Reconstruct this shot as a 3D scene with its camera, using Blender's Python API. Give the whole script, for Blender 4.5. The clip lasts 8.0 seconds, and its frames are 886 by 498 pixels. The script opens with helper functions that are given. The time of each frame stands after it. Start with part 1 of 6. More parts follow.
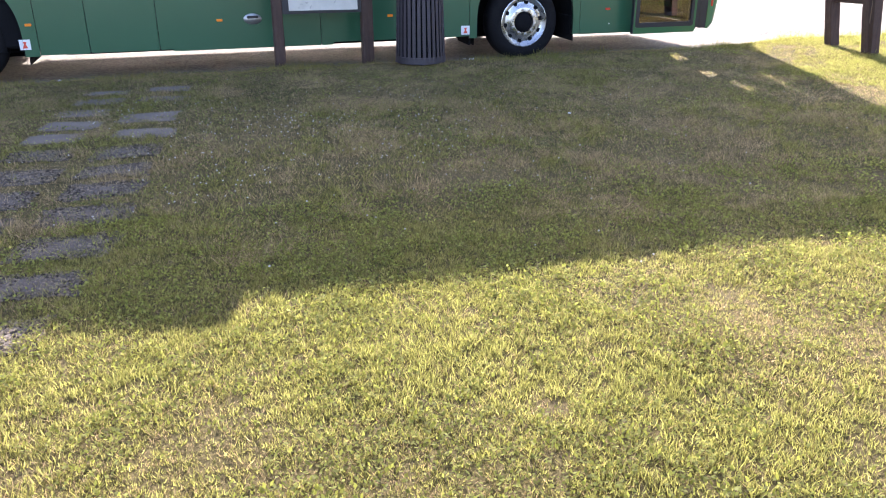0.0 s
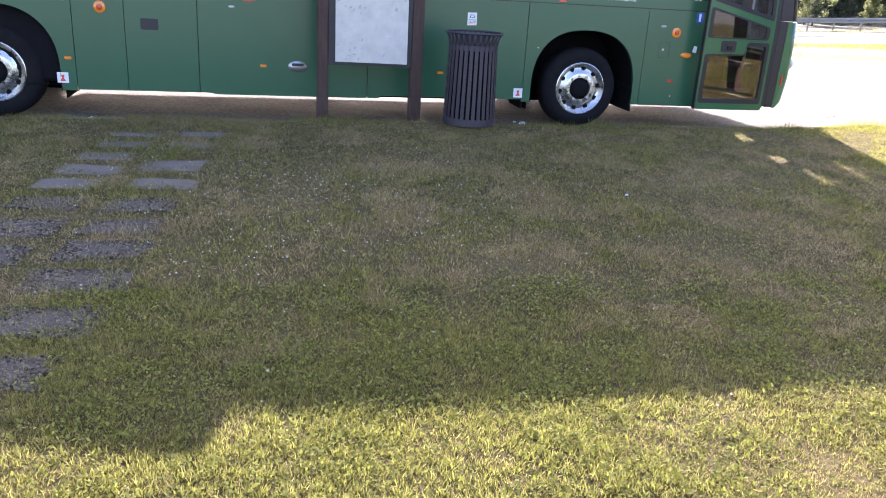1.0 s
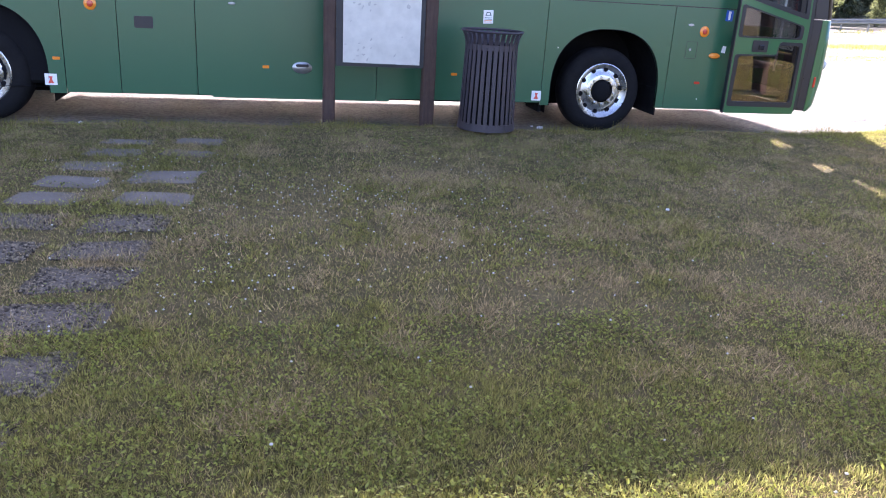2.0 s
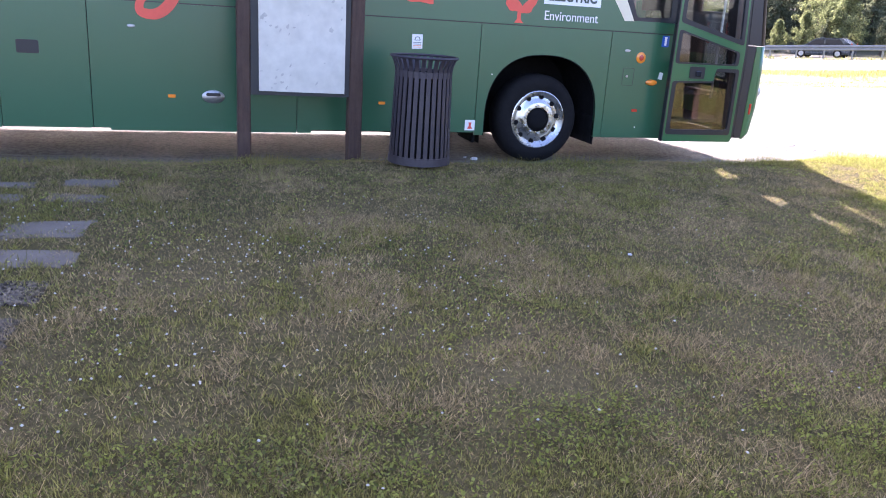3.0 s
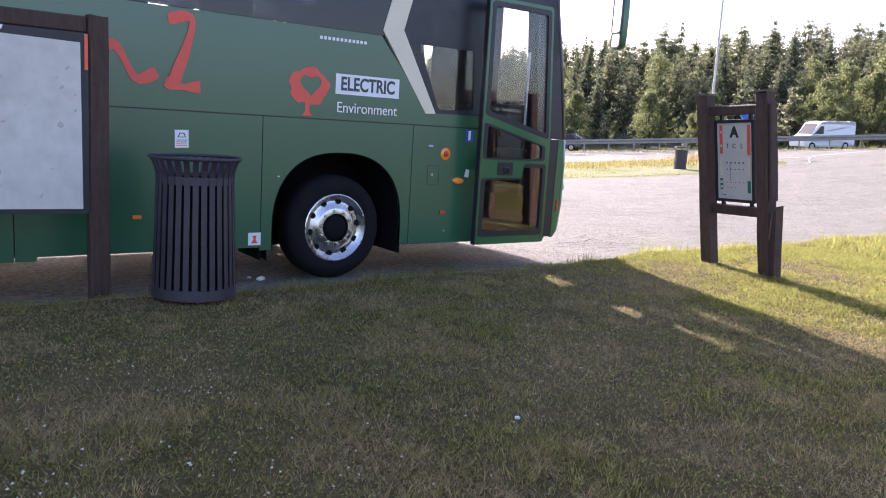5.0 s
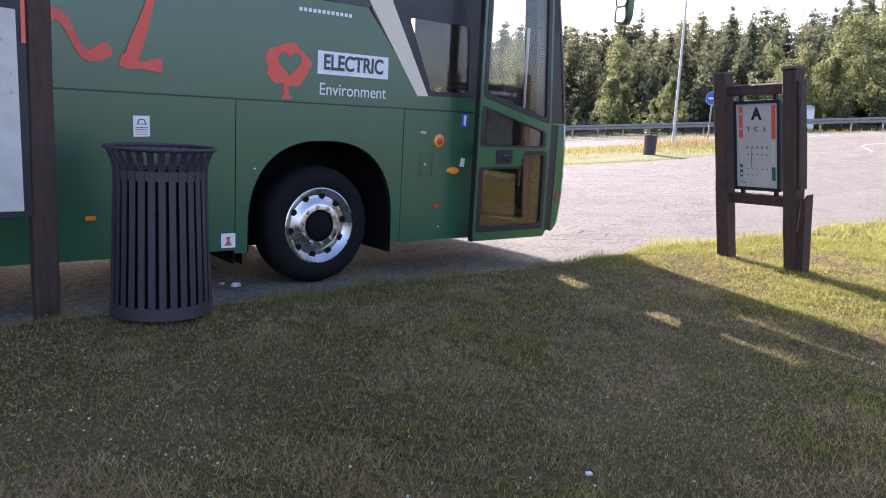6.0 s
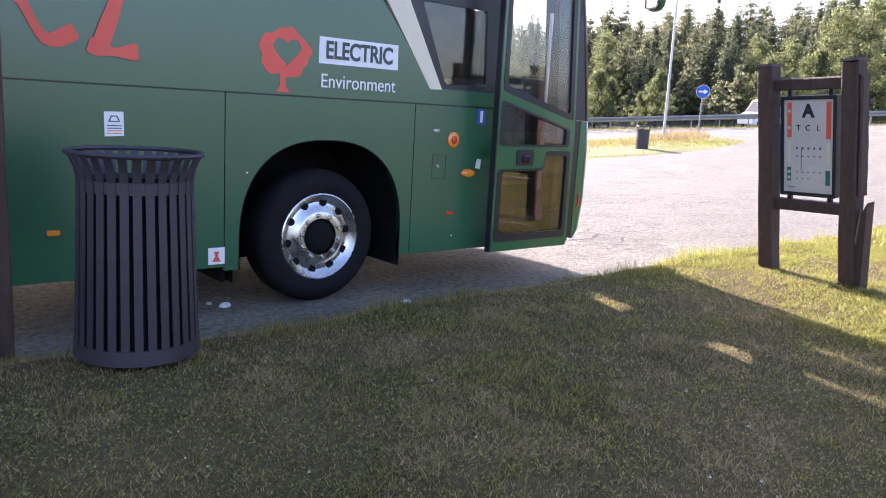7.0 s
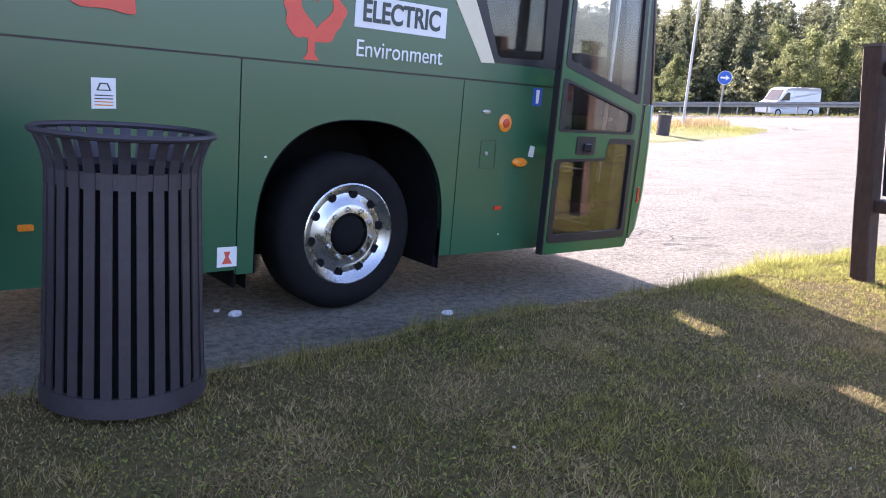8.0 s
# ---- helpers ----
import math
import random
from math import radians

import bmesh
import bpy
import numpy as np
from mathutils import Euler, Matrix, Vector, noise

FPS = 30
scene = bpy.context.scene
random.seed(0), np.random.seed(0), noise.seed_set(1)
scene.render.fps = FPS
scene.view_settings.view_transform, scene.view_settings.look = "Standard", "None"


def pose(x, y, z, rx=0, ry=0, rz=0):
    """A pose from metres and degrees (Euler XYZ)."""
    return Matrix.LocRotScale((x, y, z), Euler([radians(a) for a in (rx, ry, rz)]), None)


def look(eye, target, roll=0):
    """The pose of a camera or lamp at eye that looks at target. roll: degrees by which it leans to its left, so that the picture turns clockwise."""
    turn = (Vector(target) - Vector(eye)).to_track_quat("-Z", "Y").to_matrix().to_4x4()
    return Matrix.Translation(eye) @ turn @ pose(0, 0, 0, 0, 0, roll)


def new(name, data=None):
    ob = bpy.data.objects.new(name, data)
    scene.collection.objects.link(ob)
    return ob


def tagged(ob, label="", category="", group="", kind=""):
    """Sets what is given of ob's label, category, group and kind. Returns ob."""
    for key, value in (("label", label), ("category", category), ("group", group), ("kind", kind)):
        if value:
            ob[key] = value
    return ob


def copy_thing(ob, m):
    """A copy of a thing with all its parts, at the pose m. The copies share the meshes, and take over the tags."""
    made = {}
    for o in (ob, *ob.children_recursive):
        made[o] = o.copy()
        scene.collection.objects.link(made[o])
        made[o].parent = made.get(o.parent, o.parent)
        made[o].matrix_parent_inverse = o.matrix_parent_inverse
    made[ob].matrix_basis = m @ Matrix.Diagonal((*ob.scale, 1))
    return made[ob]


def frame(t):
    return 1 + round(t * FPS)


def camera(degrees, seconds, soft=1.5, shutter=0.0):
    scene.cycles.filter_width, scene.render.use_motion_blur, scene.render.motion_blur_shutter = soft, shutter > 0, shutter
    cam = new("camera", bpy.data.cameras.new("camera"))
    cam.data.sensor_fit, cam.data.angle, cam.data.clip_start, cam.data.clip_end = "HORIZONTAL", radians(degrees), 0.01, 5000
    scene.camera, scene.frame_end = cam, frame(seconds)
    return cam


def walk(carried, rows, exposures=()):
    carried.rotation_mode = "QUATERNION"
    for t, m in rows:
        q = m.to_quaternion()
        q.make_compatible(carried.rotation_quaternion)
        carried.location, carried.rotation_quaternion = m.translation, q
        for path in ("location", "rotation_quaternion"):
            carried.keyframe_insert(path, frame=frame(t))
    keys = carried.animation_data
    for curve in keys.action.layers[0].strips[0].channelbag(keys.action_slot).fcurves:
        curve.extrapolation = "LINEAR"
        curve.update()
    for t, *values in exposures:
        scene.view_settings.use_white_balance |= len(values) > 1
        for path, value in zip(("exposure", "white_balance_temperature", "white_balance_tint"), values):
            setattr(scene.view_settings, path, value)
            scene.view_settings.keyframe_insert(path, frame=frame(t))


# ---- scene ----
cam = camera(59.3, 8.0, 1.0)
PATH = [
    (0, (-0.717, 0.851, 1.365), (-0.192, 2.62, 0.594), -0.1),
    (0.5, (-0.659, 1.141, 1.393), (-0.111, 2.942, 0.719), 1.4),
    (1, (-0.567, 1.419, 1.379), (-0.121, 3.255, 0.722), 3.5),
    (1.5, (-0.589, 1.723, 1.34), (-0.141, 3.557, 0.678), 3.7),
    (2.8, (-0.51, 2.465, 1.281), (-0.08, 4.317, 0.661), 3.0),
    (3, (-0.503, 2.636, 1.274), (0.132, 4.44, 0.689), 3.9),
    (3.5, (-0.457, 2.978, 1.287), (0.345, 4.735, 0.767), 3.3),
    (4, (-0.337, 3.315, 1.296), (0.471, 5.103, 0.909), 3.2),
    (4.5, (-0.252, 3.696, 1.245), (0.903, 5.293, 0.905), 4.1),
    (5.8, (-0.049, 4.63, 1.146), (1.134, 6.217, 0.856), 3.01),
    (6, (0.007, 4.804, 1.141), (1.256, 6.329, 0.805), 3.06),
    (6.5, (0.087, 5.144, 1.145), (1.382, 6.631, 0.805), 4.01),
    (7, (0.28, 5.529, 1.158), (1.562, 7.023, 0.804), 3.3),
    (7.5, (0.44, 5.94, 1.12), (1.718, 7.426, 0.723), 3.54),
    (8, (0.615, 6.346, 1.118), (1.884, 7.838, 0.715), 4.78),
]
walk(cam, [(t, look(eye, target, roll)) for t, eye, target, roll in PATH], [(0.0, 2.30, 6100, 28), (1.5, 2.36, 5950, 33), (3.0, 2.48, 5850, 35), (4.0, 2.03, 5850, 34), (4.6, 1.74, 5950, 33), (6.0, 1.68, 6000, 33), (7.0, 1.97, 6000, 33), (8.0, 2.10, 6000, 33)])

import mathutils

# ---- world, sun ----
SUN_AZ, SUN_EL = 15.4, 25.0          # degrees from +y towards +x, and above the horizon
world = bpy.data.worlds.new("sky")
scene.world = world
world.use_nodes = True
wn = world.node_tree
sky = wn.nodes.new("ShaderNodeTexSky")
sky.sky_type = "NISHITA"
sky.sun_disc = False
sky.sun_elevation, sky.sun_rotation = radians(SUN_EL), radians(SUN_AZ)
sky.air_density, sky.dust_density = 1.0, 2.0
wn.nodes["Background"].inputs[1].default_value = 0.135
wn.links.new(sky.outputs[0], wn.nodes["Background"].inputs[0])
sun_data = bpy.data.lights.new("sun", "SUN")
sun_data.energy, sun_data.angle, sun_data.color = 5.0, radians(0.25), (1.0, 0.93, 0.80)
sun = new("sun", sun_data)
sun.matrix_world = look((math.sin(radians(SUN_AZ)) * 30, math.cos(radians(SUN_AZ)) * 30, 30 * math.tan(radians(SUN_EL))), (0, 0, 0))


# ---- materials ----
def nodes_of(name):
    m = bpy.data.materials.new(name)
    m.use_nodes = True
    t = m.node_tree
    return m, t, t.nodes["Principled BSDF"]


def link(t, a, b):
    t.links.new(a, b)


def noise_ramp(t, scale, stops, detail=4.0, rough=0.6, coords="Object", stretch=(1, 1, 1)):
    """A noise at a real-world size, through a colour ramp."""
    tc = t.nodes.new("ShaderNodeTexCoord")
    mp = t.nodes.new("ShaderNodeMapping")
    mp.inputs["Scale"].default_value = stretch
    nz = t.nodes.new("ShaderNodeTexNoise")
    nz.inputs["Scale"].default_value, nz.inputs["Detail"].default_value, nz.inputs["Roughness"].default_value = scale, detail, rough
    rp = t.nodes.new("ShaderNodeValToRGB")
    el = rp.color_ramp.elements
    while len(el) < len(stops):
        el.new(0.5)
    for e, (p, c) in zip(el, stops):
        e.position, e.color = p, (*c, 1)
    link(t, tc.outputs[coords], mp.inputs["Vector"])
    link(t, mp.outputs[0], nz.inputs["Vector"])
    link(t, nz.outputs["Fac"], rp.inputs[0])
    return rp.outputs[0], nz.outputs["Fac"]


def mixed(t, a, b, fac, mode="MIX"):
    mx = t.nodes.new("ShaderNodeMix")
    mx.data_type, mx.blend_type = "RGBA", mode
    for sock, v in ((mx.inputs[0], fac), (mx.inputs[6], a), (mx.inputs[7], b)):
        if isinstance(v, (int, float)):
            sock.default_value = v
        elif isinstance(v, tuple):
            sock.default_value = (*v, 1)
        else:
            link(t, v, sock)
    return mx.outputs[2]


def bumped(t, bsdf, height, strength, distance):
    b = t.nodes.new("ShaderNodeBump")
    b.inputs["Strength"].default_value, b.inputs["Distance"].default_value = strength, distance
    link(t, height, b.inputs["Height"])
    link(t, b.outputs[0], bsdf.inputs["Normal"])


def surface(name, lo, hi, rough=0.6, metal=0.0, fine=60.0, coarse=3.0, bump=0.2, depth=0.003, coat=0.0, spread=0.25, stretch=(1, 1, 1)):
    """A surface with fine grain and coarse stains between two colours."""
    m, t, b = nodes_of(name)
    mid = tuple((x + y) / 2 for x, y in zip(lo, hi))
    c1, _ = noise_ramp(t, coarse, [(0.3, lo), (0.7, hi)], stretch=stretch)
    c2, f2 = noise_ramp(t, fine, [(0.25, tuple(v * (1 - spread) for v in mid)), (0.75, tuple(min(1, v * (1 + spread)) for v in mid))], 3.0, stretch=stretch)
    link(t, mixed(t, c1, c2, 0.45), b.inputs["Base Color"])
    b.inputs["Metallic"].default_value = metal
    wear = 0.15 if coat else 1.0
    rr, _ = noise_ramp(t, coarse * 2.3, [(0.3, (max(0.02, rough - 0.08 * wear),) * 3), (0.7, (min(1, rough + 0.1 * wear),) * 3)])
    link(t, rr, b.inputs["Roughness"])
    b.inputs["Coat Weight"].default_value = coat
    b.inputs["Coat Roughness"].default_value = 0.16
    if bump:
        bumped(t, b, f2, bump, depth)
    return m


def leafy(name, lo, hi, glow, scale=1.3, fine=90.0, through_light=0.5, rough=0.8, vary=0.0):
    """Leaves or blades: part of the light goes through them."""
    m, t, b = nodes_of(name)
    c1, _ = noise_ramp(t, scale, [(0.32, lo), (0.68, hi)])
    c2, _ = noise_ramp(t, fine, [(0.3, tuple(v * 0.6 for v in lo)), (0.7, tuple(v * 1.35 for v in hi))], 1.0)
    col = mixed(t, c1, c2, 0.5)
    if vary:
        geo = t.nodes.new("ShaderNodeNewGeometry")
        rp = t.nodes.new("ShaderNodeValToRGB")
        el = rp.color_ramp.elements
        el[0].position, el[0].color = 0.0, (1 - vary, 1 - vary, 1 - vary, 1)
        el[1].position, el[1].color = 1.0, (1 + vary * 1.1, 1 + vary, 1 + vary * 0.8, 1)
        link(t, geo.outputs["Random Per Island"], rp.inputs[0])
        col = mixed(t, col, rp.outputs[0], 1.0, "MULTIPLY")
    link(t, col, b.inputs["Base Color"])
    b.inputs["Roughness"].default_value = rough
    b.inputs["Specular IOR Level"].default_value = 0.1
    tr = t.nodes.new("ShaderNodeBsdfTranslucent")
    shine = mixed(t, glow, rp.outputs[0], 1.0, "MULTIPLY") if vary else glow
    link(t, mixed(t, col, shine, 0.55), tr.inputs["Color"])
    mx = t.nodes.new("ShaderNodeMixShader")
    mx.inputs[0].default_value = through_light
    link(t, b.outputs[0], mx.inputs[1])
    link(t, tr.outputs[0], mx.inputs[2])
    link(t, mx.outputs[0], t.nodes["Material Output"].inputs["Surface"])
    return m


def glass(name, tint, gloss_rough=0.02, least=0.05):
    """A pane: tinted light goes through, and it mirrors more at a slant."""
    m, t, b = nodes_of(name)
    t.nodes.remove(b)
    tr = t.nodes.new("ShaderNodeBsdfTransparent")
    dust, _ = noise_ramp(t, 5.0, [(0.35, tuple(v * 0.9 for v in tint)), (0.75, tint)])
    link(t, dust, tr.inputs["Color"])
    gl = t.nodes.new("ShaderNodeBsdfGlossy")
    gl.inputs["Roughness"].default_value = gloss_rough
    lw = t.nodes.new("ShaderNodeLayerWeight")
    lw.inputs["Blend"].default_value = 0.5
    pw = t.nodes.new("ShaderNodeMath")
    pw.operation = "POWER"
    pw.inputs[1].default_value = 3.2
    link(t, lw.outputs["Facing"], pw.inputs[0])
    fr = t.nodes.new("ShaderNodeMath")
    fr.operation = "MULTIPLY_ADD"
    fr.inputs[1].default_value, fr.inputs[2].default_value = 0.85 - least, least
    link(t, pw.outputs[0], fr.inputs[0])
    mx = t.nodes.new("ShaderNodeMixShader")
    link(t, fr.outputs[0], mx.inputs[0])
    link(t, tr.outputs[0], mx.inputs[1])
    link(t, gl.outputs[0], mx.inputs[2])
    link(t, mx.outputs[0], t.nodes["Material Output"].inputs["Surface"])
    return m


def plain(name, colour, rough=0.5, metal=0.0, fine=80.0, spread=0.12):
    return surface(name, tuple(v * (1 - spread) for v in colour), tuple(min(1, v * (1 + spread)) for v in colour), rough, metal, fine, 4.0, 0.05, 0.001, 0, spread)


# ground materials
def lawn_material():
    m, t, b = nodes_of("lawn_soil")
    soil, f = noise_ramp(t, 1.1, [(0.3, (0.070, 0.064, 0.023)), (0.5, (0.106, 0.088, 0.034)), (0.72, (0.178, 0.134, 0.066))])
    fine, g = noise_ramp(t, 45.0, [(0.38, (0.022, 0.018, 0.007)), (0.62, (0.150, 0.120, 0.050))], 6.0)
    link(t, mixed(t, soil, fine, 0.5), b.inputs["Base Color"])
    b.inputs["Roughness"].default_value = 0.95
    b.inputs["Specular IOR Level"].default_value = 0.1
    bumped(t, b, g, 0.9, 0.02)
    return m


def asphalt_material(name, lo, hi, rough):
    """Old asphalt: pale worn stone, darker patched and oily areas, grit and fine cracks."""
    m, t, b = nodes_of(name)
    scaled = lambda c, k: tuple(v * k for v in c)
    big, _ = noise_ramp(t, 0.22, [(0.34, scaled(lo, 0.8)), (0.64, hi)], 5.0)
    streak, _ = noise_ramp(t, 0.55, [(0.42, scaled(lo, 0.40)), (0.54, hi)], 7.0, 0.72, "Object", (0.30, 1.8, 1))
    oil, _ = noise_ramp(t, 0.33, [(0.55, (1.0, 1.0, 1.0)), (0.68, (0.58, 0.50, 0.42))], 6.0, 0.7, "Object", (0.7, 1.6, 1))
    fine, f = noise_ramp(t, 60.0, [(0.3, scaled(lo, 0.45)), (0.7, scaled(hi, 1.5))], 4.0)
    grit, gf = noise_ramp(t, 19.0, [(0.42, scaled(lo, 0.22)), (0.55, scaled(hi, 1.35))], 6.0, 0.82)
    mid, _ = noise_ramp(t, 3.2, [(0.38, scaled(lo, 0.45)), (0.60, scaled(hi, 1.12))], 7.0, 0.78)
    worn, _ = noise_ramp(t, 2.0, [(0.40, scaled(lo, 0.22)), (0.49, hi)], 7.0, 0.75, "Object", (0.7, 1.3, 1))
    base = mixed(t, mixed(t, mixed(t, big, streak, 0.5), mid, 0.38), worn, 0.35)
    base = mixed(t, base, oil, 1.0, "MULTIPLY")
    link(t, mixed(t, mixed(t, base, grit, 0.48), fine, 0.2), b.inputs["Base Color"])
    b.inputs["Roughness"].default_value = rough
    b.inputs["Specular IOR Level"].default_value = 0.25
    bumped(t, b, gf, 1.0, 0.03)
    return m


M_LAWN = lawn_material()
M_ASPHALT = asphalt_material("worn_asphalt", (0.122, 0.116, 0.092), (0.248, 0.233, 0.182), 0.9)
M_PATCH = asphalt_material("stained_asphalt", (0.085, 0.070, 0.052), (0.190, 0.160, 0.118), 0.9)
M_ROAD = asphalt_material("road_asphalt", (0.074, 0.069, 0.058), (0.112, 0.104, 0.086), 0.85)
M_GRASS = leafy("grass_blade", (0.108, 0.090, 0.037), (0.203, 0.158, 0.074), (0.57, 0.64, 0.16), 0.9, 60.0, 0.45, 0.8, 0.60)
M_DRY = leafy("dry_blade", (0.265, 0.196, 0.108), (0.450, 0.335, 0.190), (0.49, 0.41, 0.21), 1.2, 60.0, 0.35, 0.8, 0.6)
M_CLOVER = leafy("clover_leaf", (0.110, 0.128, 0.046), (0.178, 0.192, 0.072), (0.70, 0.78, 0.12), 1.5, 50.0, 0.56, 0.75, 0.45)
M_WEED = leafy("dark_clover", (0.070, 0.080, 0.032), (0.115, 0.122, 0.052), (0.42, 0.50, 0.12), 1.5, 50.0, 0.42, 0.8, 0.6)
M_TUFT = leafy("verge_blade", (0.120, 0.124, 0.042), (0.205, 0.200, 0.075), (0.52, 0.54, 0.12), 0.9, 20.0, 0.40, 0.8, 0.5)
M_FLOWER = plain("clover_flower", (0.56, 0.53, 0.46), 0.9)
M_GRAVEL = surface("gravel_pad", (0.055, 0.044, 0.031), (0.130, 0.104, 0.076), 0.95, 0, 55.0, 4.0, 1.0, 0.012, 0, 0.75)
M_SLAB = surface("worn_concrete_slab", (0.110, 0.089, 0.065), (0.190, 0.157, 0.120), 0.92, 0, 70.0, 5.0, 0.6, 0.006, 0, 0.4)
M_STONE = leafy("gravel_stone", (0.095, 0.077, 0.057), (0.18, 0.150, 0.114), (0.1, 0.1, 0.1), 30.0, 90.0, 0.0, 0.9, 0.75)
M_VERGE = surface("verge_grass", (0.120, 0.132, 0.040), (0.205, 0.205, 0.070), 0.95, 0, 14.0, 0.7, 0.8, 0.05, 0, 0.5)
M_FOREST = surface("forest_floor", (0.035, 0.04, 0.018), (0.09, 0.08, 0.035), 0.95, 0, 6.0, 0.5, 0.6, 0.08, 0, 0.5)
M_CRACK = plain("crack_tar", (0.045, 0.04, 0.036), 0.9)
M_MARK = plain("road_paint", (0.62, 0.61, 0.57), 0.7)

# bus materials
M_GREEN = surface("green_paint", (0.023, 0.099, 0.048), (0.027, 0.108, 0.053), 0.30, 0.0, 30.0, 1.5, 0.0, 0.001, 0.5, 0.015)
M_GREEN_L = surface("door_green_paint", (0.020, 0.112, 0.038), (0.026, 0.128, 0.045), 0.30, 0.0, 30.0, 1.5, 0.0, 0.001, 0.5, 0.015)
M_BLACK = plain("black_trim", (0.016, 0.016, 0.02), 0.35)
M_RUBBER = surface("tyre_rubber", (0.008, 0.008, 0.009), (0.016, 0.015, 0.015), 0.85, 0, 50.0, 6.0, 0.4, 0.003)
M_LINER = plain("wheel_arch_liner", (0.009, 0.009, 0.010), 0.9)
for m_ in (M_RUBBER, M_LINER):
    m_.node_tree.nodes["Principled BSDF"].inputs["Specular IOR Level"].default_value = 0.12
M_CHROME = surface("polished_wheel", (0.50, 0.50, 0.49), (0.66, 0.65, 0.63), 0.27, 1.0, 25.0, 5.0, 0.1, 0.001, 0, 0.12)
M_STEEL = surface("grey_steel", (0.35, 0.36, 0.37), (0.5, 0.5, 0.5), 0.4, 0.9, 40.0, 4.0, 0.1, 0.001)
M_WHITE = plain("white_vinyl", (0.78, 0.78, 0.77), 0.45, 0, 40.0, 0.05)
M_CREAM = plain("cream_vinyl", (0.74, 0.66, 0.48), 0.45, 0, 40.0, 0.05)
M_RED = plain("red_vinyl", (0.75, 0.10, 0.06), 0.45, 0, 40.0, 0.08)
M_GREY_TEXT = plain("dark_grey_vinyl", (0.05, 0.07, 0.06), 0.5)
M_AMBER = surface("amber_lens", (0.75, 0.20, 0.02), (0.9, 0.30, 0.03), 0.2, 0, 120.0, 30.0, 0.3, 0.002, 0.5)
M_REDLENS = surface("red_lens", (0.45, 0.03, 0.02), (0.6, 0.06, 0.03), 0.2, 0, 120.0, 30.0, 0.3, 0.002, 0.5)
M_BLUE = plain("blue_vinyl", (0.015, 0.09, 0.42), 0.4)
M_GLASS = glass("clear_glass", (0.94, 0.96, 0.95))
M_DOORGLASS = glass("coated_door_glass", (0.62, 0.61, 0.60), 0.02, 0.14)
M_TINT = glass("tinted_glass", (0.055, 0.058, 0.072))
M_INSIDE = surface("grey_interior", (0.11, 0.10, 0.095), (0.18, 0.165, 0.15), 0.8, 0, 70.0, 2.0)
M_SEAT = surface("seat_fabric", (0.03, 0.045, 0.09), (0.06, 0.08, 0.14), 0.9, 0, 120.0, 8.0, 0.4)
M_MIRROR = plain("mirror_face", (0.85, 0.86, 0.87), 0.03, 1.0)
M_LAMP = plain("headlamp_cover", (0.6, 0.62, 0.63), 0.12, 0.2)

# street furniture materials
M_STAIN = surface("dark_stained_wood", (0.034, 0.019, 0.014), (0.088, 0.048, 0.033), 0.75, 0, 70.0, 6.0, 0.6, 0.004, 0, 0.4, (6, 6, 0.6))
M_CAP = surface("greyed_end_grain", (0.085, 0.062, 0.050), (0.15, 0.115, 0.095), 0.9, 0, 60.0, 8.0, 0.6, 0.004, 0, 0.4)
M_BARE = surface("bare_split_wood", (0.16, 0.11, 0.07), (0.26, 0.19, 0.12), 0.9, 0, 70.0, 6.0, 0.6, 0.004, 0, 0.3, (6, 6, 0.6))
M_PANEL = surface("weathered_white_panel", (0.50, 0.475, 0.41), (0.66, 0.625, 0.55), 0.6, 0, 9.0, 1.6, 0.05, 0.001, 0, 0.25)
M_STAINED = surface("panel_stain", (0.36, 0.34, 0.30), (0.52, 0.49, 0.43), 0.8, 0, 25.0, 5.0)
M_PLATE = surface("weathered_sign_plate", (0.50, 0.47, 0.40), (0.62, 0.585, 0.50), 0.5, 0, 30.0, 3.0, 0.05, 0.001, 0, 0.12)
M_FADED = plain("faded_print", (0.15, 0.145, 0.14), 0.6)
M_SIGNRED = plain("sign_red", (0.80, 0.13, 0.07), 0.45)
M_SIGNGREEN = plain("sign_green", (0.02, 0.17, 0.10), 0.45)
M_SIGNBLACK = plain("sign_black", (0.02, 0.02, 0.022), 0.5)
M_SIGNYELLOW = plain("sign_pale_yellow", (0.66, 0.62, 0.42), 0.5)
M_BIN = surface("dark_brown_coated_steel", (0.028, 0.024, 0.030), (0.055, 0.045, 0.055), 0.45, 0.2, 60.0, 5.0, 0.15, 0.001)
M_GALV = surface("galvanised_steel", (0.20, 0.195, 0.185), (0.31, 0.30, 0.285), 0.65, 0.3, 30.0, 2.0, 0.1, 0.001)
M_WOODPOLE = surface("grey_lamp_pole", (0.42, 0.42, 0.41), (0.58, 0.57, 0.55), 0.6, 0.2, 30.0, 2.0)
M_VAN = plain("white_van_paint", (0.84, 0.83, 0.79), 0.55, 0, 20.0, 0.03)
M_CARPAINT = plain("dark_grey_car_paint", (0.10, 0.11, 0.12), 0.25, 0.3, 20.0, 0.08)
M_DARKGLASS = plain("dark_window", (0.02, 0.022, 0.026), 0.08)
M_BARK = surface("bark", (0.06, 0.045, 0.035), (0.13, 0.10, 0.08), 0.95, 0, 25.0, 3.0, 0.8, 0.02)
M_NEEDLE = leafy("spruce_needles", (0.075, 0.096, 0.066), (0.120, 0.142, 0.095), (0.30, 0.33, 0.18), 0.35, 5.0, 0.42, 0.8, 0.4)
